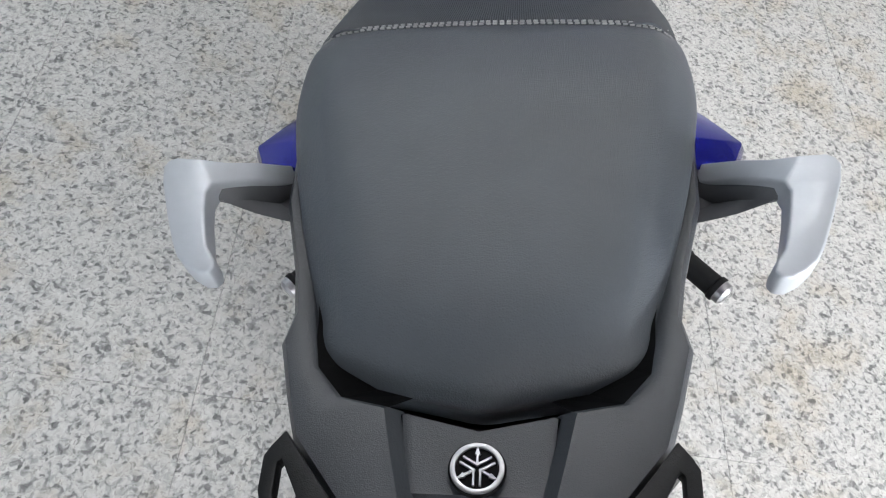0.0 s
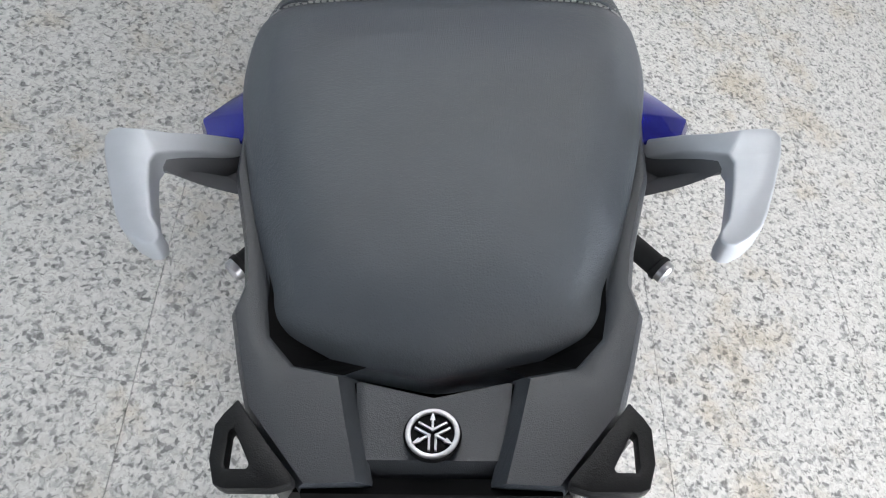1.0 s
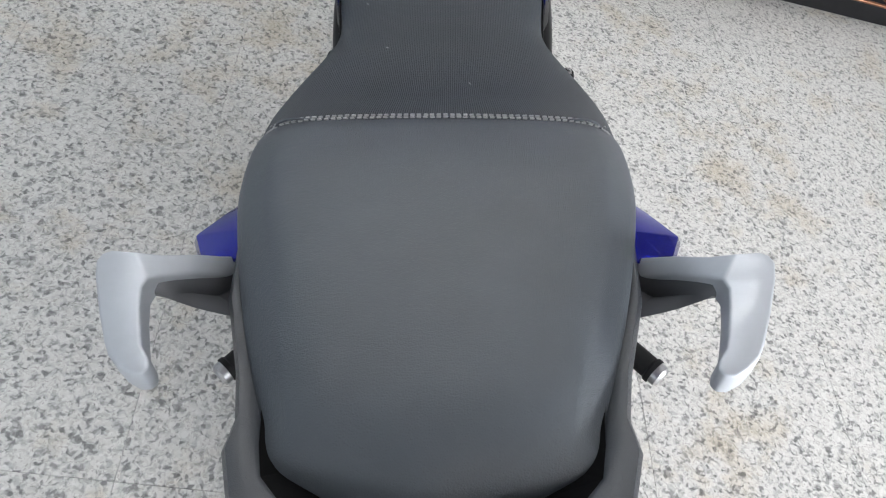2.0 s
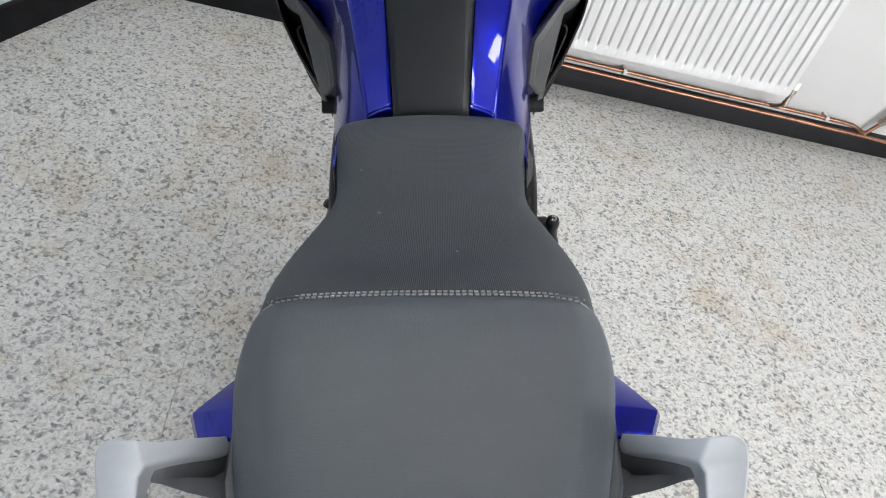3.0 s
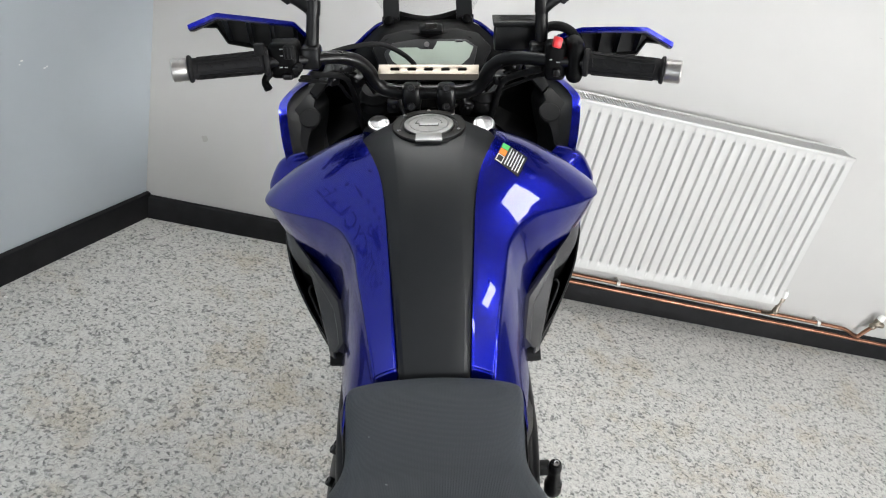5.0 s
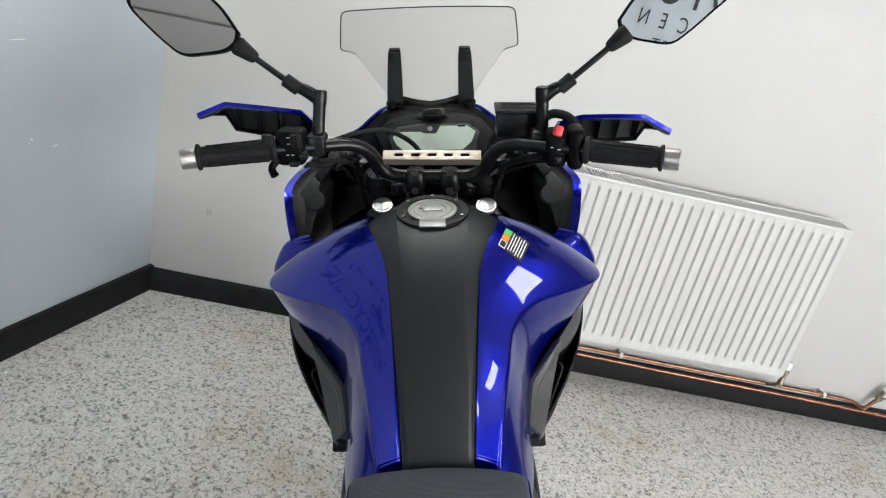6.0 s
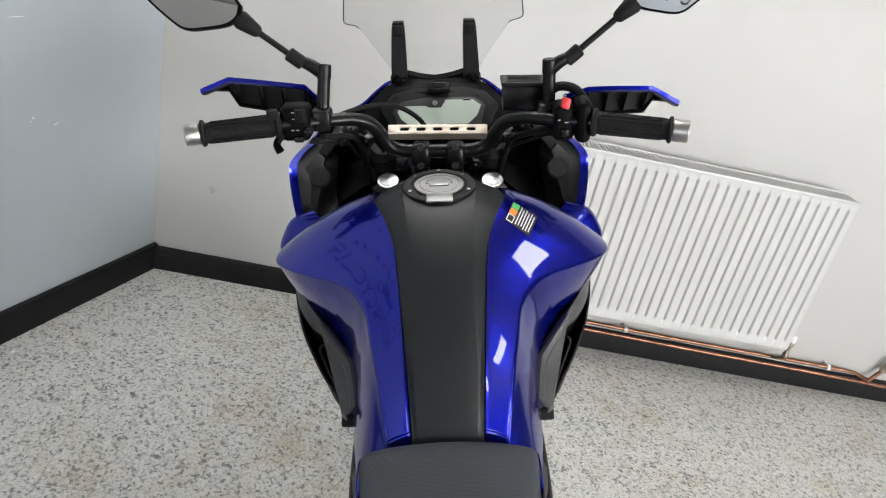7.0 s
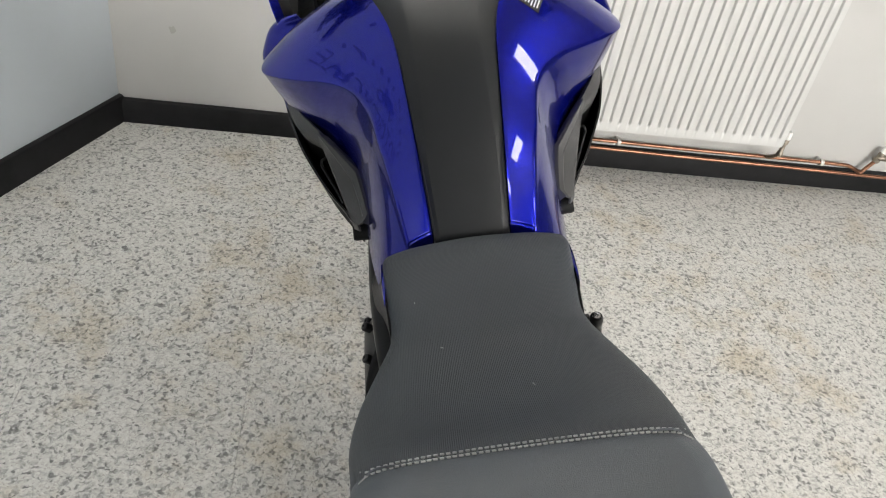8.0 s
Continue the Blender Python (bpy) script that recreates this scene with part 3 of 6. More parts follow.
rider_seat = part("rider_seat", loft(fresh(), nose_rows(rider), 5, 3, mirror=True), RIBBED, bike, "dark grey ribbed vinyl rider seat", smooth=60)
# the pillion seat: a flat top with chamfered sides, its back drawn out to a blunt point
pillion = [(-0.327, 0.1525, 0.946, 0.0), (-0.345, 0.1545, 0.953, 0.0), (-0.37, 0.1550, 0.959, 0.0), (-0.40, 0.1525, 0.965, 0.0), (-0.43, 0.1480, 0.969, 0.0), (-0.475, 0.1385, 0.973, 0.0), (-0.525, 0.1265, 0.976, 0.08), (-0.565, 0.1180, 0.977, 0.25), (-0.595, 0.1120, 0.976, 0.5), (-0.616, 0.1080, 0.973, 0.8), (-0.629, 0.1058, 0.969, 1.0), (-0.6405, 0.1062, 0.9625, 1.0), (-0.6495, 0.1055, 0.9535, 1.0), (-0.6535, 0.1045, 0.9440, 1.0), (-0.649, 0.1000, 0.915, 1.0)]


def firm(w):
    c = w - 0.0335
    return [(0, 0.0012), (c * 0.4, 0.001), (c * 0.75, 0.0003), (c - 0.007, -0.0012), (c + 0.003, -0.0038), (c + 0.010, -0.0075), (w - 0.010, -0.0195), (w - 0.004, -0.0265), (w, -0.038), (w - 0.003, -0.085), (w - 0.008, -0.12)]


def pillion_rows():
    out = []
    for y, w, zc, k in pillion:
        fade = min(max((-0.327 - y) / 0.085, 0), 1)
        low = min(max((-0.61 - y) / 0.033, 0), 1)
        row = []
        for (x, dz), (fx, sz) in zip(firm(w), soft_long(w)):
            x, dz = fx * w + (x - fx * w) * fade, sz + (dz - sz) * fade
            row.append((x, y + k * (0.17 * x + 0.4 * max(0.0, x - 0.092)), zc + dz * (1 - 0.72 * low)))
        out.append(row)
    return out


soft_long = lambda w: [(0, 0), (0.25, -0.0004), (0.5, -0.0016), (0.63, -0.0028), (0.75, -0.0050), (0.84, -0.0085), (0.94, -0.018), (0.98, -0.028), (1.0, -0.046), (0.97, -0.075), (0.92, -0.105)]
pillion_seat = part("pillion_seat", loft(fresh(), pillion_rows(), 5, 3, mirror=True), VINYL, bike, "dark grey grained vinyl pillion seat", smooth=60)


def seat_height(y, x):
    """The height of the seats' tops at a point, for what is sewn on them."""
    rows, prof = (rider, soft) if y > -0.327 else (pillion, soft)
    ys = [r[0] for r in rows][::-1]
    w = np.interp(y, ys, [r[1] for r in rows][::-1])
    zc = np.interp(y, ys, [r[2] for r in rows][::-1])
    fx, dz = zip(*prof(w))
    return zc + np.interp(abs(x) / w, fx, dz)


# two rows of stitches where the two covers meet, turning forward at the sides
bm = fresh()
rng = random.Random(4)
for row in (0, 1):
    line = [(x, -0.3215 - 0.0062 * row) for x in np.arange(-0.134, 0.1341, 0.0054)]
    for x, y in line:
        z = seat_height(y, x) + 0.0012
        box(bm, (-0.0019, -0.00105, -0.0009), (0.0019, 0.00105, 0.0009), 0.0005, Matrix.Translation((x + rng.uniform(-0.0003, 0.0003), y, z)) @ pose(0, 0, 0, 0, 0, rng.uniform(-6, 6)), 1)
for s in (1, -1):
    edge = [(0.1400, -0.318), (0.1465, -0.305), (0.153, -0.285), (0.157, -0.262), (0.1585, -0.238), (0.157, -0.21), (0.154, -0.185), (0.147, -0.155), (0.139, -0.13), (0.131, -0.11)]
    fine = spline(edge, 14)
    for x, y in fine[::2]:
        z = seat_height(y, x) + 0.0006
        box(bm, (-0.0005, -0.0014, -0.0006), (0.0005, 0.0014, 0.0006), 0, Matrix.Translation((s * x, y, z)))
    for x, y in spline([(0.136, -0.329), (0.141, -0.332), (0.146, -0.337), (0.150, -0.343)], 5)[::2]:
        z = seat_height(y, x) + 0.0010
        box(bm, (-0.0017, -0.0006, -0.0007), (0.0017, 0.0006, 0.0007), 0, Matrix.Translation((s * x, y, z)) @ pose(0, 0, 0, 0, s * 30, -s * 40))
part("stitching", bm, THREAD, pillion_seat, "double row of pale grey stitches")["kind"] = "stuff"
bm = fresh()
tube(bm, [(s * 0.151 * k, -0.3268, seat_height(-0.3268, 0.151 * k) + 0.0004) for s, k in [(-1, 1), (-1, 0.9), (-1, 0.6), (1, 0.0), (1, 0.6), (1, 0.9), (1, 1)]], 0.0011, 6, 6)
part("welt", bm, VINYL, pillion_seat)
# bits of lint on the cover
for x, y, w, turn in ((-0.0855, -0.020, 0.00035, 10), (-0.0585, -0.102, 0.0003, 65), (0.03, -0.20, 0.00025, 30)):
    part("lint", box(fresh(), (-w, -0.0018, 0), (w, 0.0018, 0.0004), 0, Matrix.Translation((x, y, seat_height(y, x) + 0.0004)) @ pose(0, 0, 0, 0, 0, turn)), THREAD, rider_seat)

# -- tail
def tail_z(y):
    return float(np.interp(y, [-0.85, -0.62, -0.45, -0.38], [1.0, 0.965, 0.930, 0.905]))


outer = [(0.155, -0.40), (0.1425, -0.5), (0.1235, -0.564), (0.1165, -0.598), (0.1195, -0.620), (0.109, -0.655), (0.100, -0.681), (0.066, -0.722), (0.0405, -0.721)]
inner = [(0.140, -0.40), (0.1190, -0.5), (0.1060, -0.566), (0.0990, -0.598), (0.0970, -0.6150), (0.0925, -0.635), (0.076, -0.654), (0.056, -0.6580), (0.0487, -0.6595)]


def tail_side(bm):
    rows = []
    for (ox, oy), (ix, iy) in zip(outer, inner):
        # beside the seat the cover runs in under its edge
        oz, iz = tail_z(oy), tail_z(iy) - (0.004 if iy > -0.61 else 0.0)
        rows.append([(ox - 0.006, oy + 0.002, oz - 0.06), (ox, oy, oz - 0.012), (ox - 0.0012, oy, oz - 0.004), (ox - 0.004, oy + 0.001, oz), ((ox + ix) / 2, (oy + iy) / 2, (oz + iz) / 2 + 0.0015), (ix + 0.003, iy - 0.002, iz), (ix + 0.001, iy, iz - 0.003)])
    loft(bm, rows)
    loft(bm, [rows[-1], [(p[0] - 0.0003, p[1], p[2] - 0.0006) for p in rows[-1]], [(p[0] - 0.0065, p[1], p[2] - 0.0058) for p in rows[-1]], [(p[0] - 0.0080, p[1], p[2] - 0.0090) for p in rows[-1]]])


# inner wall of the tail gap, its shade put in a near-black colour
def tail_well_shade(bm):
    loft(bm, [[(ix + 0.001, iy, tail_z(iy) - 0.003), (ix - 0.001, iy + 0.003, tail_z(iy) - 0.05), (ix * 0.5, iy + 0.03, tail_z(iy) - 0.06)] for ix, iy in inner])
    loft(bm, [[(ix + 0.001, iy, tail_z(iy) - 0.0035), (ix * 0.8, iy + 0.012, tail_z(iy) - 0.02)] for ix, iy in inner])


both("tail_well_shade", tail_well_shade, DARK)
both("tail_panel", tail_side, TAIL_PLASTIC, label="grained black plastic tail panel", smooth=35)
# sunk panel between the two ridges, with the badge
bm = fresh()
rows = []
for y in (-0.6715, -0.680, -0.700, -0.7060, -0.7075, -0.7155, -0.719):
    w = 0.0415 - 0.0083 * (-0.6615 - y) / 0.0585
    z = tail_z(y) - 0.0062 - float(np.interp(-y, [0.7060, 0.7075, 0.7155, 0.719], [0, 0.001, 0.011, 0.022]))
    v = 0.22 * min(max((y + 0.700) / 0.0285, 0), 1)
    rows.append([(0, y, z), (w * 0.5, y + v * w * 0.5, z), (w - 0.004, y + v * (w - 0.004), z), (w - 0.001, y + v * w, z + 0.0002), (w + 0.002, y + v * w, z - 0.001)])
loft(bm, rows, 2, 1, mirror=True)
part("tail_centre_panel", bm, TAIL_PLASTIC, bike, smooth=30)
# tray under the seat's lip, near-black for the hollow's shade
part("hollow_shade_tray", box(fresh(), (-0.10, -0.70, 0.86), (0.10, -0.40, 0.888), 0.004), DARK, bike)
# rear lip of the tail
bm = fresh()
loft(bm, [[(x, y, z) for y, z in ((-0.716, tail_z(-0.716) - 0.012), (-0.724, tail_z(-0.72) - 0.006), (-0.726, tail_z(-0.72) - 0.014), (-0.722, tail_z(-0.72) - 0.026))] for x in (-0.064, -0.045, -0.030, -0.026, 0.026, 0.030, 0.045, 0.064)])
shell(part("tail_lip", bm, DARK, bike, smooth=30), 0.004)


def hook(bm):
    out = [(0.0995, -0.6795), (0.1055, -0.688), (0.1085, -0.694), (0.1075, -0.712), (0.1030, -0.7245), (0.098, -0.7265), (0.075, -0.7265), (0.0655, -0.7235), (0.066, -0.720), (0.078, -0.7065), (0.088, -0.6945)]
    hole = [(0.0985, -0.6955), (0.1005, -0.6975), (0.0995, -0.714), (0.0985, -0.7165), (0.0885, -0.7165), (0.0875, -0.7145)]
    slab(bm, [(x, y, 0.987 + 0.14 * (-0.70 - y)) for x, y in out], 0.011, [[(x, y, 0.987 + 0.14 * (-0.70 - y)) for x, y in hole]], 0.0015)


both("luggage_hook", hook, PLASTIC, label="black plastic luggage hook with a slot", smooth=35)
both("hook_flank", lambda bm: loft(bm, [[(x, y, z + 0.001), (x + 0.007, y - 0.006, z - 0.010), (x + 0.002, y - 0.006, z - 0.035)] for x, y, z in ((0.100, -0.682, 0.974), (0.083, -0.702, 0.977), (0.0655, -0.7225, 0.980))]), GLOSS_BLACK, smooth=50)


def emblem():
    m = Matrix.Translation((0, -0.694, tail_z(-0.694) - 0.0036)) @ pose(0, 0, 0, -8.7)
    e = part("emblem", lathe(fresh(), [(0.0150, 0), (0.0150, 0.0012), (0.0138, 0.0024), (0.0135, 0.0012), (0.0001, 0.0012)], m, 40), DARK, bike, "round chrome tail emblem", smooth=30)
    part("ring", slab(fresh(), circle(0, 0, 0.0140, 40), 0.0016, [circle(0, 0, 0.0112, 40)], 0.0004, m @ pose(0, 0, 0.0030)), ALLOY, e, smooth=40)
    bm = fresh()
    for k in range(3):
        for off in (-0.0017, 0, 0.0017):
            top = 0.0110 if off == 0 else 0.0095
            box(bm, (off - 0.00062, 0.0012, 0), (off + 0.00062, top, 0.0018), 0.0002, m @ pose(0, 0, 0.0012, 0, 0, 120 * k + (0 if off == 0 else 60)), 1)
        slab(bm, [(-0.0014, 0.0075), (0.0014, 0.0075), (0, 0.0122)], 0.0016, m=m @ pose(0, 0, 0.0030, 0, 0, 120 * k))
    part("spokes", bm, ALLOY, e)


emblem()


# -- grab handles
def grab_z(x, y):
    """The arm dives under the tail cover towards its root."""
    return 0.967 if y < -0.512 else float(np.interp(x, [0.130, 0.150, 0.170, 0.192, 0.202], [0.884, 0.908, 0.940, 0.9655, 0.967]))


def grab(bm):
    out = [(0.132, -0.420), (0.150, -0.440), (0.170, -0.4625), (0.186, -0.4775), (0.200, -0.4815), (0.2165, -0.4805), (0.2220, -0.4830), (0.2245, -0.4890), (0.2215, -0.502), (0.2110, -0.530), (0.2020, -0.551), (0.1965, -0.561), (0.1880, -0.5690), (0.1790, -0.5740), (0.1725, -0.5735), (0.1695, -0.5690), (0.1715, -0.5630), (0.1780, -0.554), (0.1805, -0.546), (0.1860, -0.526), (0.1905, -0.508), (0.1890, -0.5000), (0.1830, -0.4930), (0.168, -0.4775), (0.150, -0.460), (0.132, -0.442)]
    slab(bm, [(x, y, grab_z(x, y)) for x, y in out], 0.022, bevel=0.0055, segments=3)


# lower rear face of the silver arm, its shade put in the paint
def grab_root(bm):
    loft(bm, [[(x, f, z), (x, r, z + 0.001), (x + 0.001, r - 0.004, z - 0.006), (x - 0.002, b, lo), (x - 0.004, b + 0.012, lo - 0.014), (x - 0.004, f, lo - 0.016)]
              for x, f, r, z, b, lo in ((0.197, -0.490, -0.499, 0.952, -0.499, 0.944), (0.186, -0.480, -0.4965, 0.950, -0.4995, 0.938), (0.170, -0.463, -0.4835, 0.932, -0.5005, 0.928), (0.150, -0.445, -0.470, 0.908, -0.5020, 0.921), (0.125, -0.430, -0.455, 0.890, -0.504, 0.914))], 2, 1)


both("grab_handle", grab, SILVER, label="silver painted cast grab handle", smooth=50)
both("grab_root", grab_root, SHADED_SILVER, smooth=50)


# -- blue tail side covers
def tail_blue(bm):
    rows = []
    for y, x, z in ((-0.14, 0.108, 0.800), (-0.22, 0.124, 0.835), (-0.30, 0.138, 0.865), (-0.345, 0.147, 0.882), (-0.360, 0.155, 0.888), (-0.388, 0.172, 0.897), (-0.417, 0.1905, 0.903), (-0.4185, 0.1905, 0.903), (-0.441, 0.181, 0.906), (-0.447, 0.166, 0.906)):
        rows.append([(x - 0.06, y - 0.004, z + 0.012), (x - 0.035, y - 0.003, z + 0.010), (x - 0.012, y - 0.001, z + 0.004), (x - 0.003, y, z), (x, y, z - 0.006), (x - 0.004, y, z - 0.04), (x - 0.03, y, z - 0.10)])
    loft(bm, rows, 1, 1)


for ob in both("tail_side_cover", tail_blue, BLUE, label="glossy blue tail side cover", smooth=30):
    shell(ob, 0.003)

# -- rear of the subframe: tail lamp, number plate hanger, mudguard
part("tail_lamp", box(fresh(), (-0.055, -0.698, 0.905), (0.055, -0.672, 0.930), 0.008), LENS_RED, bike, "red rear lamp", smooth=40)
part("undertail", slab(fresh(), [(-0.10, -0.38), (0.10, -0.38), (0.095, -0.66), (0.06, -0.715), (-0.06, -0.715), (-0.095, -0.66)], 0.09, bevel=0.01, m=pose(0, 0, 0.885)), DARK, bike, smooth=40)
HANG = pose(0, -0.712, 0.902, 14)
hanger = part("plate_hanger", slab(fresh(), [(-0.124, -0.012), (-0.112, 0.0), (0.112, 0.0), (0.124, -0.012), (0.128, -0.10), (-0.128, -0.10)], 0.03, bevel=0.004, m=HANG), TAIL_PLASTIC, bike, "black plastic number plate hanger", smooth=40)
part("number_plate", box(fresh(), (-0.115, -0.835, 0.68), (0.115, -0.831, 0.85), 0.001), STICK_WHITE, hanger)
part("hanger_neck", box(fresh(), (-0.07, -0.72, 0.84), (0.07, -0.60, 0.90), 0.01), DARK, hanger, smooth=40)
both("plate_strut", lambda bm: tube(bm, [(0.062, -0.690, 0.935), (0.066, -0.701, 0.92), (0.070, -0.704, 0.895)], 0.006, 8, 3), CHROME, smooth=50)

# -- rear foot pegs
for s in (1, -1):
    way = Vector((s * 0.062, -0.066, -0.006))
    base = Vector((s * 0.200, -0.292, 0.572))
    peg = part("pillion_peg", lathe(fresh(), [(0.013, 0.0), (0.0155, 0.003), (0.0155, 0.028), (0.0140, 0.030), (0.0140, 0.072), (0.0160, 0.074), (0.0160, 0.080)], towards(base, way), 14), RUBBER, bike, "black rubber pillion foot peg with a bright tip", smooth=35)
    part("peg_tip", lathe(fresh(), [(0.0140, 0.080), (0.0140, 0.088), (0.010, 0.0915)], towards(base, way), 12), ALLOY, peg, "bright alloy tip", smooth=40)
    part("peg_bracket", tube(fresh(), [(s * 0.11, -0.18, 0.70), (s * 0.15, -0.24, 0.62), (s * 0.19, -0.285, 0.575), (s * 0.205, -0.295, 0.572)], [0.012, 0.011, 0.012, 0.013], 10, 4), BLACK_PAINT, peg, smooth=50)

# -- tank
E_LINE = [(0.0518, 0.066, 0.785), (0.0529, 0.083, 0.8296), (0.0570, 0.128, 0.9106), (0.0609, 0.172, 0.9697), (0.0650, 0.218, 1.0163), (0.0697, 0.265, 1.0514), (0.0781, 0.306, 1.0735), (0.0910, 0.340, 1.087), (0.1085, 0.392, 1.088), (0.106, 0.430, 1.075)]
# the crest where the top turns over into the hollow flank, from the seat to the wing tip
C_LINE = [(0.0835, 0.0965), (0.0840, 0.0984), (0.0846, 0.1008), (0.0905, 0.1285), (0.0970, 0.1588), (0.1067, 0.1961), (0.1110, 0.2168), (0.1180, 0.2370), (0.1362, 0.2642), (0.1661, 0.2942), (0.2068, 0.3264), (0.2504, 0.3637), (0.2800, 0.4060), (0.273, 0.445)]
I_LINE = [(0.128, 0.086, 0.775), (0.1292, 0.090, 0.7716), (0.1304, 0.0935, 0.7693), (0.1345, 0.111, 0.765), (0.139, 0.130, 0.762), (0.147, 0.188, 0.768), (0.1465, 0.218, 0.795), (0.146, 0.245, 0.822), (0.158, 0.300, 0.852), (0.190, 0.348, 0.877), (0.210, 0.375, 0.886), (0.232, 0.402, 0.897), (0.260, 0.440, 0.910), (0.262, 0.490, 0.920)]
E_AT = [0.0935, 0.0955, 0.0980, 0.127, 0.157, 0.194, 0.217, 0.241, 0.270, 0.298, 0.324, 0.350, 0.392, 0.430]
HOLLOW = [0.000, 0.000, 0.000, 0.000, 0.000, -0.001, -0.002, -0.003, -0.004, -0.004, -0.004, -0.003, -0.001, 0.000]
# the painted top is one smooth sheet: its height along the bike, and how steeply, and how roundly, it falls to the sides
CROWN = spline([(0.06, 0.795), (0.083, 0.8355), (0.105, 0.8740), (0.13, 0.9145), (0.16, 0.9558), (0.19, 0.9894), (0.22, 1.0179), (0.25, 1.0427), (0.28, 1.0645), (0.31, 1.0833), (0.34, 1.0985), (0.37, 1.1060), (0.40, 1.1060), (0.44, 1.0960), (0.48, 1.078)], 8)
FALL = spline([(0.06, 0.66, 3.0), (0.15, 0.66, 3.0), (0.19, 0.63, 3.0), (0.22, 0.58, 2.9), (0.26, 0.49, 2.7), (0.30, 0.39, 2.5), (0.34, 0.28, 2.2), (0.39, 0.14, 2.0), (0.44, 0.08, 1.95), (0.48, 0.08, 1.9)], 8)
E_SMOOTH = spline(E_LINE, 12)


def tank_top(x, y):
    dx = x - 0.06
    return float(np.interp(y, CROWN[:, 0], CROWN[:, 1]) - np.interp(y, FALL[:, 0], FALL[:, 1]) * dx - np.interp(y, FALL[:, 0], FALL[:, 2]) * dx * dx)


def tank_half(bm):
    rows = []
    for at, (cx, cy), i, h in zip(E_AT, C_LINE, I_LINE, HOLLOW):
        ex = float(np.interp(at, E_SMOOTH[:, 1], E_SMOOTH[:, 0]))
        i = Vector(i)
        drop = 0.022 if at < 0.095 else 0.001 if at < 0.097 else 0.0
        c = Vector((cx, cy, tank_top(cx, cy) - drop))
        inward = Vector((-0.62, 0.62, -0.25))
        r = []
        for u in (0, 0.2, 0.4, 0.6, 0.78, 0.90, 0.965):
            x, y = ex + (cx - ex) * u, at + (cy - at) * u
            r.append(Vector((x, y, tank_top(x, y) - drop)))
        r += [c + Vector((0, 0, -0.0004)), c.lerp(i, 0.035) + inward * h * 0.06 + Vector((0.0008, -0.0008, 0))]
        r += [c.lerp(i, u) + inward * h * 4 * u * (1 - u) * (1.25 - 0.5 * u) for u in (0.14, 0.32, 0.52, 0.75)]
        r += [i]
        rows.append(r)
    # the front of the tank falls away under the steering head
    last = rows[-1]
    rows.append([Vector((v.x * 0.93, v.y + 0.030, v.z - 0.016)) for v in last])
    rows.append([Vector((v.x * 0.85, v.y + 0.055, v.z - 0.045)) for v in last])
    rows.append([Vector((v.x * 0.76, v.y + 0.072, v.z - 0.085)) for v in last])
    loft(bm, rows, 6, 4)
    loft(bm, [[r[0], r[0] + Vector((-0.001, 0, -0.012))] for r in rows], 6, 1)


for ob in both("tank_cover", tank_half, BLUE, label="glossy deep blue painted tank cover", smooth=50):
    shell(ob, 0.003)

# black centre cover over the tank
CENTRE = [(0.0745, 0.799), (0.0883, 0.852), (0.128, 0.9158), (0.172, 0.9758), (0.218, 1.0224), (0.265, 1.0575), (0.306, 1.0805), (0.340, 1.095), (0.375, 1.1035), (0.405, 1.106), (0.435, 1.106), (0.455, 1.103), (0.470, 1.096), (0.480, 1.083)]
CW = [0.050, 0.0510, 0.0550, 0.0595, 0.0640, 0.0690, 0.0775, 0.0900, 0.1035, 0.1080, 0.100, 0.085, 0.065, 0.040]
CD = [0.005, 0.007, 0.009, 0.009, 0.009, 0.009, 0.010, 0.012, 0.015, 0.017, 0.018, 0.016, 0.012, 0.006]
bm = fresh()
rows = []
for (y, z), w, d in zip(CENTRE, CW, CD):
    k = min(w * 0.83, 0.047 + max(0, w - 0.064) * 0.35)
    rows.append([(0, y, z + 0.001), (k * 0.6, y, z), (k - 0.003, y, z - 0.0012), (k, y, z - 0.0022), (w - 0.004, y, z - d), (w - 0.0012, y, z - d - 0.0012), (w - 0.001, y, z - d - 0.012)])
loft(bm, rows, 4, 1, mirror=True)
part("tank_centre_cover", bm, COVER, bike, "matt black tank centre cover", smooth=14)

# fuel cap
CAP = Matrix.Translation((0, 0.412, 1.1065)) @ pose(0, 0, 0, 4.0)
cap = part("fuel_cap", lathe(fresh(), [(0.0605, -0.006), (0.0605, 0.0015), (0.0590, 0.003), (0.047, 0.003), (0.046, 0.0015), (0.044, 0.001)], CAP, 48), BLACK_PAINT, bike, "fuel filler cap with black ring and steel lid", smooth=30)
part("lid", lathe(fresh(), [(0.0405, 0.0), (0.0405, 0.0035), (0.0395, 0.0045), (0.0330, 0.0050), (0.0322, 0.0040), (0.0312, 0.0040), (0.0305, 0.0048), (0.0001, 0.0052)], CAP, 48), CAP_STEEL, cap, "satin steel lid", smooth=25)
FLAP = [(-0.0205, 0.0), (-0.0185, 0.0075), (-0.0135, 0.0135), (-0.0065, 0.0165), (0.0065, 0.0165), (0.0135, 0.0135), (0.0185, 0.0075), (0.0205, 0.0), (0.0150, -0.0005), (0.0150, -0.0085), (-0.0150, -0.0085), (-0.0150, -0.0005)]
part("flap_gap", slab(fresh(), [(x * 1.07, y * 1.08 + 0.0002) for x, y in FLAP], 0.002, m=CAP @ pose(0, 0, 0.0058)), BLACK_PAINT, cap)
part("lock_flap", slab(fresh(), FLAP, 0.003, bevel=0.0006, m=CAP @ pose(0, 0, 0.0066)), CAP_STEEL, cap, smooth=40)
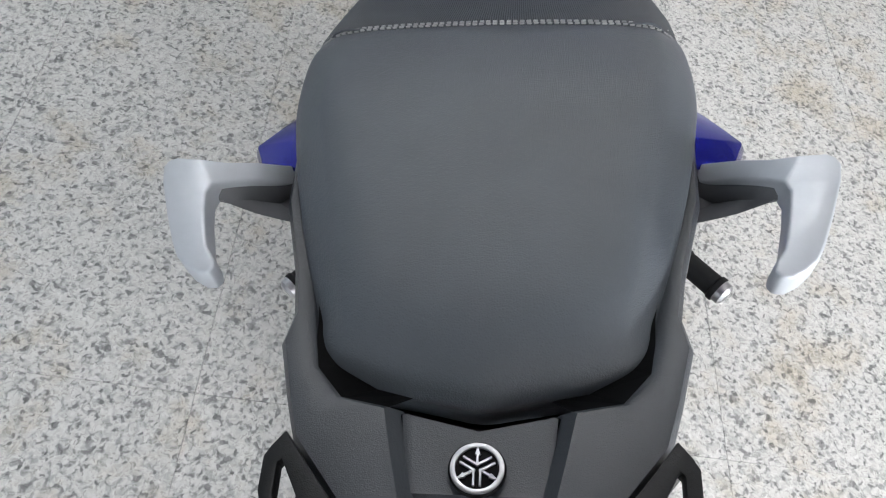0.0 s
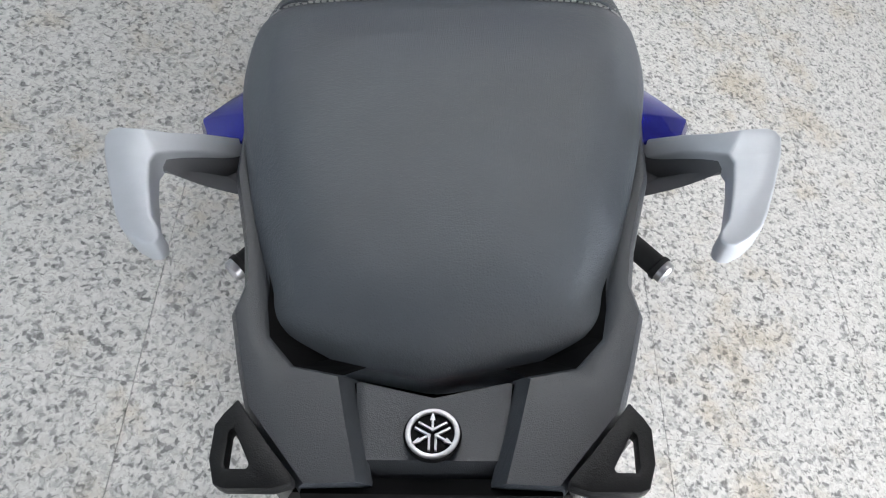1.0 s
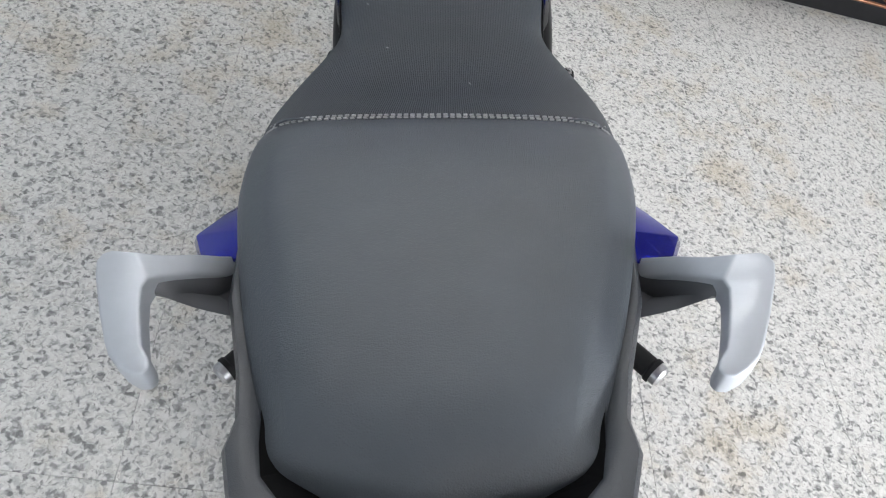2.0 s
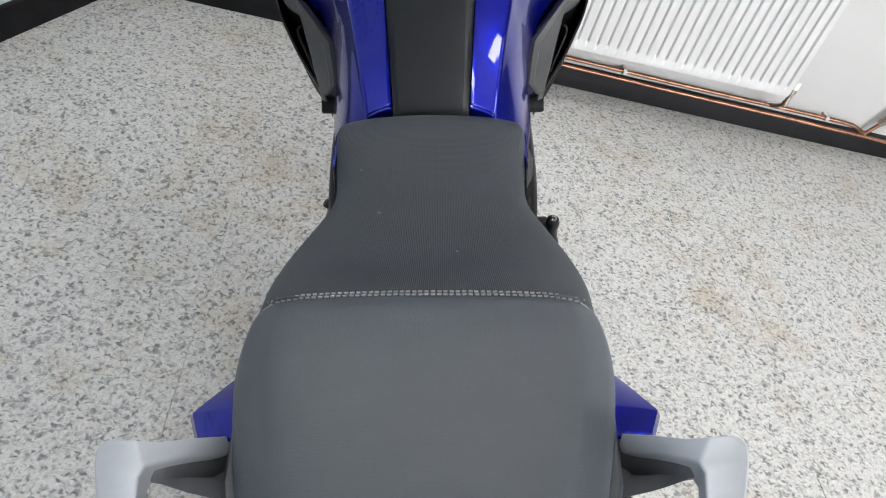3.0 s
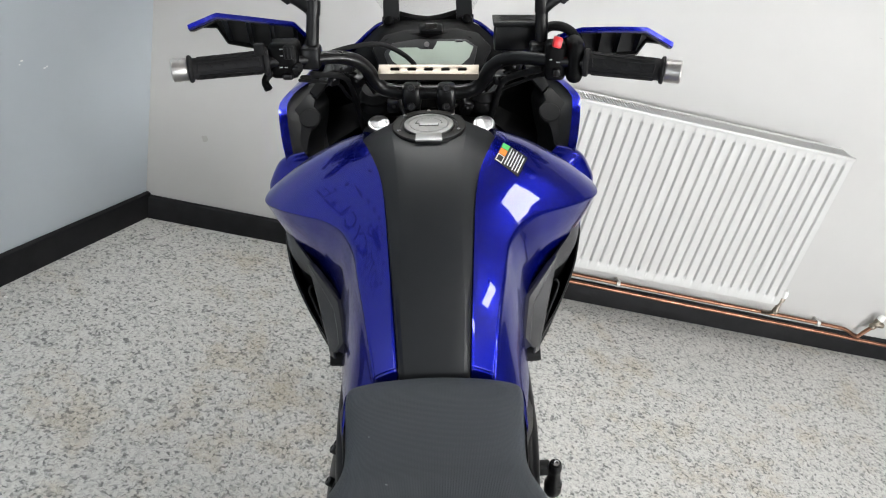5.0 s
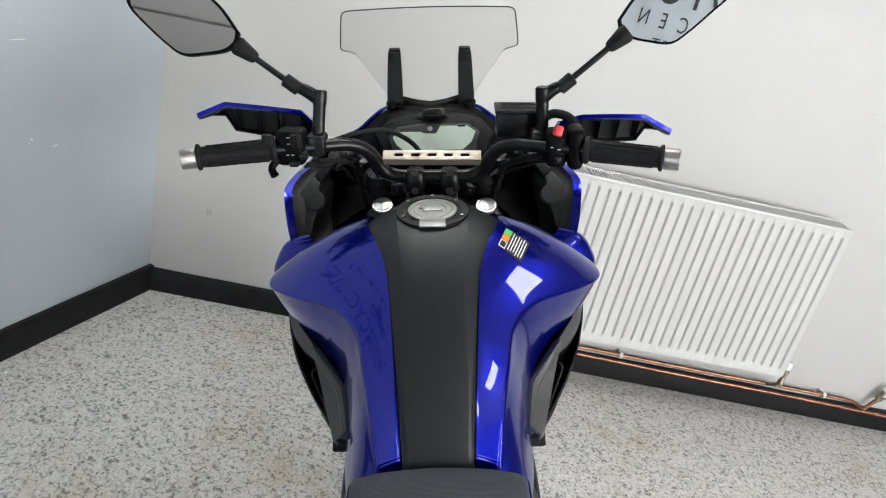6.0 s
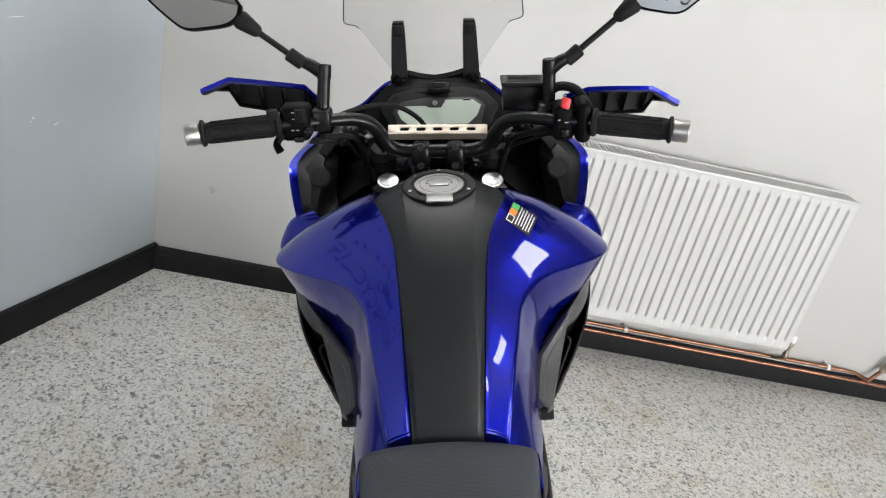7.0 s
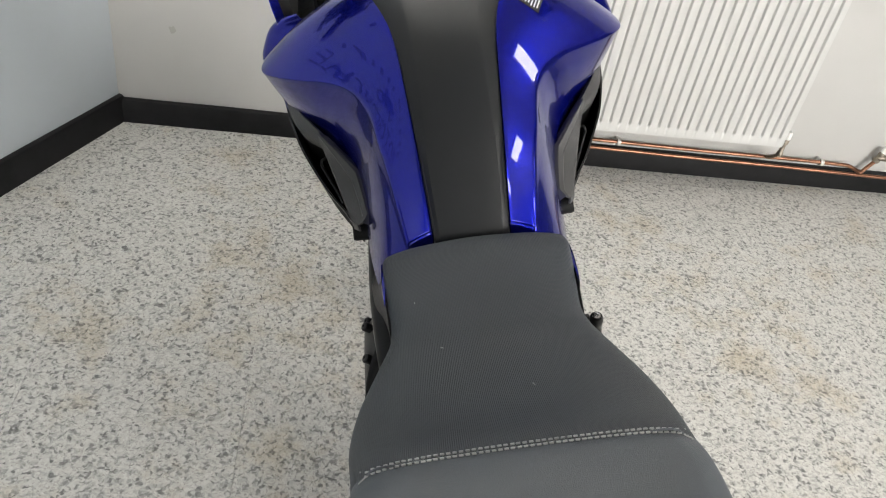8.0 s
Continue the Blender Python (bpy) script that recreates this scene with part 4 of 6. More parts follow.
part("hinge_tab", box(fresh(), (-0.021, -0.060, 0.001), (0.021, -0.034, 0.0048), 0.0012, CAP), CAP_STEEL, cap, smooth=40)
for a in (40, 140, 205, 270, 335, 90):
    if a != 270:
        part("bolt", lathe(fresh(), [(0.0034, 0.002), (0.0034, 0.0048), (0.0024, 0.0055), (0.0014, 0.0055), (0.0012, 0.004)], CAP @ pose(0.0525 * math.cos(radians(a)), 0.0525 * math.sin(radians(a)), 0), 10), CHROME, cap)


# notice sticker on the right side of the tank, following its curve
right_cover = [o for o in bike.children if o.name.startswith("tank_cover")][0]
tree = bvhtree.BVHTree.FromPolygons([v.co[:] for v in right_cover.data.vertices], [p.vertices[:] for p in right_cover.data.polygons])
ST_N = Vector((0.40, -0.25, 0.88)).normalized()
ST_X = Vector((0.92, -0.20, -0.42))
ST_X = (ST_X - ST_N * ST_X.dot(ST_N)).normalized()
ST_X = Matrix.Rotation(radians(-3), 3, ST_N) @ ST_X
ST_Y = ST_N.cross(ST_X)


def on_tank(u, v, lift):
    p = Vector((0.1275, 0.360, 1.066)) + ST_X * (u - 0.002) + ST_Y * v * 1.28
    hit, normal, _, _ = tree.ray_cast(p + ST_N * 0.06, -ST_N)
    return (hit or p) + ST_N * (lift + 0.0016)


def patch(u0, v0, u1, v1, lift):
    bm = fresh()
    loft(bm, [[on_tank(u, v, lift) for v in np.linspace(v0, v1, 5)] for u in np.linspace(u0, u1, 7)])
    return bm


st = part("notice_sticker", patch(-0.021, -0.0275, 0.025, 0.0095, 0.0005), STICK_BLACK, bike, "black notice sticker with orange and green patches")
part("green_patch", patch(-0.020, -0.0020, -0.008, 0.0088, 0.0009), STICK_GREEN, st)
part("orange_patch", patch(-0.020, -0.0140, -0.008, -0.0028, 0.0009), STICK_ORANGE, st)
part("white_patch", patch(-0.020, -0.0266, -0.008, -0.0148, 0.0009), STICK_WHITE, st)
part("dark_patch", patch(-0.0185, -0.0252, -0.0095, -0.0164, 0.0012), STICK_BLACK, st)
for k in range(6):
    part("text_bar", patch(-0.0045 + 0.0048 * k, -0.0250 + 0.001 * (k % 3), -0.0026 + 0.0048 * k, 0.0072 - 0.003 * (k % 2), 0.0009), STICK_WHITE, st)

# -- knee panels and air scoops beside the tank
PAD_IN = [(0.150, 0.206, 0.812), (0.140, 0.213, 0.822), (0.1445, 0.245, 0.841), (0.1513, 0.277, 0.860), (0.170, 0.295, 0.876), (0.188, 0.312, 0.891), (0.2036, 0.327, 0.905)]
PAD_OUT = [(0.159, 0.206, 0.808), (0.168, 0.222, 0.802), (0.173, 0.246, 0.801), (0.181, 0.268, 0.820), (0.190, 0.295, 0.842), (0.199, 0.320, 0.865), (0.206, 0.335, 0.890)]
UPPER_IN = [(0.196, 0.322, 0.897), (0.216, 0.352, 0.907), (0.236, 0.390, 0.910), (0.256, 0.442, 0.914)]
UPPER_OUT = [(0.205, 0.334, 0.884), (0.232, 0.366, 0.885), (0.250, 0.402, 0.892), (0.262, 0.446, 0.900)]
WELL_IN = [(0.172, 0.246, 0.798), (0.180, 0.268, 0.817), (0.189, 0.295, 0.839), (0.198, 0.320, 0.862), (0.205, 0.338, 0.882), (0.231, 0.366, 0.882), (0.249, 0.402, 0.889), (0.261, 0.446, 0.897)]
LIP = [(0.176, 0.262, 0.782), (0.188, 0.292, 0.783), (0.2098, 0.318, 0.804), (0.228, 0.343, 0.830), (0.2443, 0.370, 0.857), (0.2553, 0.404, 0.8745), (0.266, 0.450, 0.885), (0.277, 0.520, 0.905)]


def infill(bm):
    rows = []
    for i, o in zip(PAD_IN, PAD_OUT):
        i, o = Vector(i), Vector(o)
        up = Vector((0.002, -0.002, 0.0045))
        rows.append([i + Vector((-0.010, 0.004, -0.010)), i, i.lerp(o, 0.10) + up * 0.8, i.lerp(o, 0.3) + up, i.lerp(o, 0.36) + up * 0.55, i.lerp(o, 0.9) + up * 0.5, o, o + Vector((-0.001, 0.002, -0.010))])
    loft(bm, rows, 1, 1)


for ob in both("knee_panel_upper", lambda bm: loft(bm, [[Vector(i) + Vector((-0.008, 0.003, -0.012)), i, Vector(i).lerp(Vector(o), 0.5) + Vector((0, -0.002, 0.002)), o, Vector(o) + Vector((-0.004, 0.004, -0.014))] for i, o in zip(UPPER_IN, UPPER_OUT)], 3, 1), KNEE_PLASTIC, smooth=30):
    shell(ob, 0.003)
for ob in both("knee_panel", infill, KNEE_PLASTIC, label="grained black knee panel beside the tank", smooth=25):
    shell(ob, 0.003)


def scoop(bm):
    rows = []
    for x, y, z in LIP:
        rows.append([(x - 0.016, y + 0.004, z - 0.05), (x - 0.006, y + 0.002, z - 0.008), (x - 0.0025, y, z + 0.001), (x + 0.0005, y, z), (x + 0.0005, y + 0.002, z - 0.004), (x - 0.016, y + 0.016, z - 0.05), (x - 0.06, y + 0.03, z - 0.12)])
    loft(bm, rows, 3, 1)


both("air_scoop", scoop, BLACK_PAINT, label="gloss black air scoop beside the tank", smooth=40)
both("scoop_cavity", lambda bm: loft(bm, [[o, Vector(o) + Vector((-0.012, 0.016, -0.060)), Vector(l) + Vector((-0.012, 0.012, -0.055)), Vector(l) + Vector((-0.004, 0.002, -0.004))] for o, l in zip(WELL_IN, LIP)], 2, 1), DARK, smooth=60)
both("scoop_trim", lambda bm: loft(bm, [[(x - 0.010, y, z + 0.002), (x, y - 0.001, z + 0.001), (x + 0.003, y + 0.006, z - 0.006), (x, y + 0.014, z - 0.03)] for x, y, z in ((0.256, 0.436, 0.878), (0.264, 0.455, 0.888), (0.270, 0.475, 0.905), (0.272, 0.490, 0.935))], 3, 2), BLUE, smooth=50)
both("scoop_rib", lambda bm: tube(bm, [(0.203, 0.344, 0.850), (0.210, 0.341, 0.850), (0.213, 0.339, 0.844), (0.211, 0.340, 0.830), (0.194, 0.313, 0.803), (0.187, 0.297, 0.793)], 0.0024, 8, 4), PLASTIC, smooth=60)

# -- front fairing: blue sides, black linings
EDGE = [(0.235, 0.470, 0.86), (0.246, 0.485, 0.95), (0.255, 0.499, 1.017), (0.2645, 0.530, 1.042), (0.2725, 0.568, 1.073), (0.2745, 0.600, 1.087), (0.261, 0.637, 1.098), (0.242, 0.670, 1.104)]


def fairing(bm):
    rows = []
    for k, e in enumerate(EDGE):
        u = k / (len(EDGE) - 1)
        nose = Vector((0.16 - 0.05 * u, 0.98 - 0.03 * u, 0.88 + 0.24 * u))
        e = Vector(e)
        mid = e.lerp(nose, 0.5) + Vector((0.035, 0.0, 0.0))
        rows.append([e + Vector((-0.013, -0.001, 0.001)), e + Vector((-0.002, -0.002, 0.001)), e + Vector((0.001, 0.003, 0)), e.lerp(mid, 0.4) + Vector((0.008, 0, 0)), mid, nose.lerp(mid, 0.35), nose])
    loft(bm, rows, 3, 2)


for ob in both("side_fairing", fairing, BLUE, label="glossy blue side fairing", smooth=40):
    shell(ob, 0.003)


def fairing_inside(bm):
    rows = []
    for k, e in enumerate(EDGE):
        u = k / (len(EDGE) - 1)
        nose = Vector((0.15 - 0.05 * u, 0.97 - 0.03 * u, 0.88 + 0.24 * u))
        e = Vector(e)
        mid = e.lerp(nose, 0.5) + Vector((0.022, 0.0, 0.0))
        rows.append([e + Vector((-0.0135, 0.001, -0.001)), e + Vector((-0.012, 0.012, -0.001)), e.lerp(mid, 0.4) + Vector((-0.008, 0, 0)), mid + Vector((-0.008, 0, 0)), nose + Vector((-0.01, 0, 0))])
    loft(bm, rows, 3, 2)


both("fairing_inside", fairing_inside, DARK, smooth=50)


def lining(bm):
    rows = []
    for k, e in enumerate(EDGE[1:]):
        e = Vector(e)
        w = (0.016, 0.026, 0.040, 0.050, 0.040, 0.042, 0.05)[k]
        rows.append([e + Vector((-0.011, 0.0, 0.0)), e + Vector((-0.014, 0.004, -0.002)), e + Vector((-w * 0.6, 0.012, -0.006)), e + Vector((-w, 0.020, -0.010)), e + Vector((-w - 0.006, 0.05, -0.014)), e + Vector((-w - 0.02, 0.14, -0.02))])
    loft(bm, rows, 4, 1)


for ob in both("fairing_lining", lining, PLASTIC, label="grained black fairing lining", smooth=40):
    shell(ob, 0.003)
LINING = Matrix.Translation((0, 0.588, 1.074)) @ Matrix(((1, 0, 0), (0, 0.768, 0.640), (0, -0.640, 0.768))).transposed().to_4x4()


def on_lining(points):
    return [(x, (z - 1.066) * 1.562) for x, z in points]


both("lining_panel", lambda bm: slab(bm, on_lining([(0.2500, 1.0710), (0.2265, 1.0920), (0.2115, 1.0840), (0.2145, 1.0735), (0.2055, 1.0675), (0.2010, 1.0570), (0.2050, 1.0490), (0.2165, 1.0440), (0.2207, 1.0325), (0.2232, 1.0165), (0.2305, 1.0080), (0.2425, 1.0050), (0.2480, 1.0300), (0.2515, 1.0540)]), 0.010, bevel=0.0028, m=LINING), PLASTIC, label="grained black fairing lining panel", smooth=40)
both("lining_strap", lambda bm: slab(bm, on_lining([(0.2245, 1.0945), (0.2100, 1.0860), (0.1850, 1.1105), (0.1780, 1.1300), (0.1940, 1.1360), (0.2010, 1.1180)]), 0.008, bevel=0.002, m=LINING), PLASTIC, smooth=40)
both("lining_plug", lambda bm: lathe(bm, [(0.0190, -0.004), (0.0190, 0.0006), (0.0178, 0.0018), (0.0001, 0.0020)], LINING @ pose(0.2205, (1.0572 - 1.066) * 1.562, 0.0005), 28), PLASTIC, smooth=35)
both("plug_groove", lambda bm: slab(bm, circle(0, 0, 0.0205, 32), 0.001, [circle(0, 0, 0.0192, 32)], m=LINING @ pose(0.2205, (1.0572 - 1.066) * 1.562, 0.0006)), DARK)
# rounded flank of the fairing that shows beyond the tank's wing
for ob in both("fairing_flank", lambda bm: loft(bm, [[(0.225 + k, y, 1.030 - d), (0.250 + k, y, 1.024 - d), (0.270 + k, y, 1.011 - d), (0.285 + k, y, 0.985 - d), (0.293 + k, y, 0.962 - d), (0.285 + k, y, 0.942 - d), (0.255 + k, y, 0.925 - d)] for y, k, d in ((0.478, -0.022, 0.012), (0.490, -0.008, 0.003), (0.503, 0.0, 0.0), (0.530, 0.003, 0.010), (0.58, 0.002, 0.032), (0.65, -0.01, 0.060))], 3, 3), BLUE, label="glossy blue rounded fairing flank", smooth=50):
    shell(ob, 0.003)
# dark inner ducts behind the steering head
bm = fresh()
loft(bm, [[(0.235, 0.53, 0.93), (0.19, 0.60, 0.97), (0.10, 0.70, 1.02), (0.0, 0.72, 1.03)], [(0.255, 0.66, 0.95), (0.21, 0.72, 1.0), (0.10, 0.78, 1.06), (0.0, 0.79, 1.07)], [(0.25, 0.75, 1.06), (0.20, 0.78, 1.08), (0.10, 0.80, 1.12), (0.0, 0.80, 1.13)]], 3, 3, mirror=True)
shell(part("inner_cowl", bm, DARK, bike, smooth=40), 0.004)
for ob in both("duct_lining", lambda bm: loft(bm, [[(0.236, 0.50, 0.95), (0.18, 0.55, 0.955), (0.13, 0.60, 0.95)], [(0.24, 0.53, 0.90), (0.17, 0.58, 0.88), (0.12, 0.62, 0.86)], [(0.22, 0.60, 0.78), (0.16, 0.64, 0.75), (0.11, 0.66, 0.74)]], 3, 3), DARK, smooth=40):
    shell(ob, 0.004)

# nose cowl that joins the sides in front, with the headlamps
bm = fresh()
rows = []
for y, w, z in ((0.79, 0.165, 1.120), (0.82, 0.140, 1.135), (0.86, 0.120, 1.140), (0.93, 0.11, 1.12), (0.985, 0.115, 1.05), (0.995, 0.12, 0.98), (0.975, 0.13, 0.90), (0.93, 0.13, 0.86)):
    rows.append([(0, y + 0.02, z + 0.012), (w * 0.5, y + 0.012, z + 0.010), (w * 0.85, y, z), (w, y - 0.02, z - 0.012), (w + 0.01, y - 0.04, z - 0.02)])
loft(bm, rows, 3, 2, mirror=True)
shell(part("nose_cowl", bm, BLUE, bike, "glossy blue nose cowl", smooth=45), 0.003)
both("headlamp", lambda bm: lathe(bm, [(0.058, -0.01), (0.058, 0.012), (0.045, 0.026), (0.0001, 0.030)], towards((0.062, 0.985, 0.985), (0.25, 1, -0.05)), 28), GLOSS_BLACK, smooth=40)

# -- dashboard
DASH = Matrix.Translation((0.006, 0.690, 1.150)) @ pose(0, 0, 0, 52)
house = part("dashboard", slab(fresh(), [(-0.116, 0.012), (-0.090, 0.042), (-0.050, 0.052), (0.050, 0.052), (0.090, 0.042), (0.116, 0.012), (0.088, -0.045), (-0.088, -0.045)], 0.03, bevel=0.004, m=DASH @ pose(0, 0, -0.006)), PLASTIC, bike, "black dashboard with a grey-green display", smooth=35)
part("display_surround", slab(fresh(), [(-0.0915, 0.0013), (-0.0746, 0.0220), (-0.0279, 0.0288), (0.0664, 0.0265), (0.0879, 0.0099), (0.0760, -0.0400), (-0.0760, -0.0400)], 0.006, bevel=0.0015, m=DASH), LCD_FRAME, house, "glossy dark display surround", smooth=35)
part("display", slab(fresh(), [(-0.0820, -0.0002), (-0.0750, 0.0118), (-0.0272, 0.0111), (-0.0206, 0.0073), (0.0026, 0.0066), (0.0096, 0.0182), (0.0109, 0.0225), (0.0640, 0.0215), (0.0802, 0.0095), (0.0716, -0.0119), (0.0534, -0.0277), (-0.0610, -0.0270), (-0.0752, -0.0145)], 0.002, m=DASH @ pose(0, 0, 0.0008)), LCD, house, "grey-green liquid crystal display")
part("display_badge", lathe(fresh(), [(0.0052, 0), (0.0052, 0.001), (0.0042, 0.0012), (0.0001, 0.0012)], DASH @ pose(-0.009, 0.0165, 0.0008), 20), ALLOY, house)
part("indicator_lamp", box(fresh(), (0.046, 0.0195, 0), (0.060, 0.0235, 0.0014), 0.0005, DASH), GLOSS_BLACK, house)
part("dash_visor", box(fresh(), (-0.022, 0.040, -0.02), (0.022, 0.058, 0.008), 0.005, DASH), PLASTIC, house, smooth=40)
part("visor_socket", box(fresh(), (-0.012, 0.044, 0.006), (0.012, 0.056, 0.0092), 0.002, DASH), GLOSS_BLACK, house, smooth=40)

# black shrouds either side of the dashboard, with a thin blue rim
both("dash_shroud", lambda bm: loft(bm, [[(0.185, 0.745, 1.118), (0.16, 0.75, 1.130), (0.128, 0.75, 1.160), (0.095, 0.752, 1.187), (0.06, 0.76, 1.196), (0.0, 0.77, 1.192)], [(0.16, 0.70, 1.10), (0.135, 0.70, 1.115), (0.118, 0.70, 1.135), (0.090, 0.71, 1.165), (0.06, 0.72, 1.178), (0.0, 0.72, 1.18)], [(0.14, 0.68, 1.06), (0.125, 0.68, 1.07), (0.11, 0.68, 1.08), (0.09, 0.68, 1.09), (0.06, 0.68, 1.10), (0.0, 0.68, 1.10)]], 3, 3), DARK, smooth=50)
both("cowl_rim", lambda bm: tube(bm, [(0.215, 0.742, 1.128), (0.178, 0.752, 1.137), (0.148, 0.756, 1.148), (0.122, 0.758, 1.170), (0.100, 0.760, 1.187), (0.084, 0.764, 1.194)], [0.004, 0.005, 0.005, 0.0045, 0.004, 0.002], 8, 4), BLUE, smooth=60)

# -- windscreen and its brackets
def screen_point(x, z):
    return (x, 0.805 + (1.376 - z) * 0.45 - 0.9 * x * x, z)


half = spline([(0.0, 1.3795), (0.08, 1.3792), (0.15, 1.3785)], 6).tolist() + [(0.159, 1.378), (0.166, 1.375), (0.1695, 1.368)] + [(0.1745, 1.335), (0.178, 1.308), (0.1775, 1.302), (0.173, 1.298), (0.156, 1.2925), (0.150, 1.287), (0.125, 1.245), (0.097, 1.195), (0.090, 1.17), (0.075, 1.15), (0.0, 1.145)]
bm = fresh()
outline = [(x, z) for x, z in half] + [(-x, z) for x, z in half[-2:0:-1]]
vs = [bm.verts.new((x, z, 0)) for x, z in outline]
bmesh.ops.triangle_fill(bm, use_beauty=True, use_dissolve=False, edges=[bm.edges.new((vs[k], vs[(k + 1) % len(vs)])) for k in range(len(vs))])
for k in range(-3, 4):
    geom = bm.verts[:] + bm.edges[:] + bm.faces[:]
    bmesh.ops.bisect_plane(bm, geom=geom, plane_co=(k * 0.045, 0, 0), plane_no=(1, 0, 0))
for v in bm.verts:
    v.co = Vector(screen_point(v.co.x, v.co.y))
screen = shell(part("windscreen", bm, SCREEN_GLASS, bike, "clear windscreen with a thin dark edge", smooth=60), 0.003)
bm = fresh()
tube(bm, [screen_point(x, z) for x, z in outline + outline[:1]][: len(half) - 5], 0.0012, 6, 1)
tube(bm, [screen_point(-x, z) for x, z in half[: len(half) - 5]], 0.0012, 6, 1)
part("screen_edge", bm, LCD_FRAME, screen)
both("screen_bracket", lambda bm: loft(bm, [[(cx - w, y - 0.012, z), (cx + w, y - 0.012, z), (cx + w, y + 0.010, z), (cx - w, y + 0.010, z)] for cx, w, y, z in ((0.072, 0.016, 0.772, 1.180), (0.0715, 0.0155, 0.782, 1.22), (0.0705, 0.0135, 0.792, 1.275), (0.0705, 0.0125, 0.800, 1.292), (0.0705, 0.0105, 0.808, 1.300))], closed=True, caps=True), PLASTIC, label="black screen bracket", smooth=30)
both("bracket_pad", lambda bm: box(bm, (0.060, 0.776, 1.277), (0.081, 0.790, 1.297), 0.003), RUBBER, smooth=40)
both("bracket_clamp", lambda bm: (box(bm, (0.058, 0.752, 1.178), (0.088, 0.778, 1.200), 0.004), lathe(bm, [(0.008, 0), (0.008, 0.012), (0.005, 0.014)], towards((0.074, 0.755, 1.196), (0.2, -1, 0.5)), 12)), DARK, smooth=40)
bm = fresh()
loft(bm, [[(x, 0.785, z), (x, 0.772, z - 0.004), (x, 0.775, z - 0.022), (x, 0.80, z - 0.03)] for x, z in ((-0.09, 1.196), (-0.055, 1.206), (-0.03, 1.199), (0.0, 1.1945), (0.03, 1.199), (0.055, 1.206), (0.09, 1.196))])
shell(part("screen_crossbar", bm, DARK, bike, smooth=40), 0.006)

# -- handlebar
BAR = [(0.394, 0.397, 1.201), (0.33, 0.416, 1.2035), (0.256, 0.436, 1.2045), (0.204, 0.455, 1.2025), (0.168, 0.476, 1.2000), (0.144, 0.492, 1.1965), (0.121, 0.508, 1.1860), (0.105, 0.522, 1.1680), (0.095, 0.533, 1.1460), (0.080, 0.539, 1.1285), (0.052, 0.540, 1.1225), (0.0, 0.540, 1.1220)]
bar_path = BAR + [(-x, y, z) for x, y, z in BAR[-2::-1]]
radii = [0.011] * 5 + [0.0112, 0.0116, 0.0120, 0.0125, 0.0125, 0.0125, 0.0125]
handlebar = steered(part("handlebar", tube(fresh(), bar_path, radii + radii[-2::-1], 16, 5), BLACK_PAINT, bike, "black tapered handlebar", smooth=60))


def on_bar(s, u):
    """A pose on the grip's axis, u metres in from the bar's end, z inwards."""
    a, b = Vector(BAR[0]), Vector(BAR[2])
    way = (b - a).normalized()
    p = a + way * u
    return towards((s * p.x, p.y, p.z), (s * way.x, way.y, way.z))


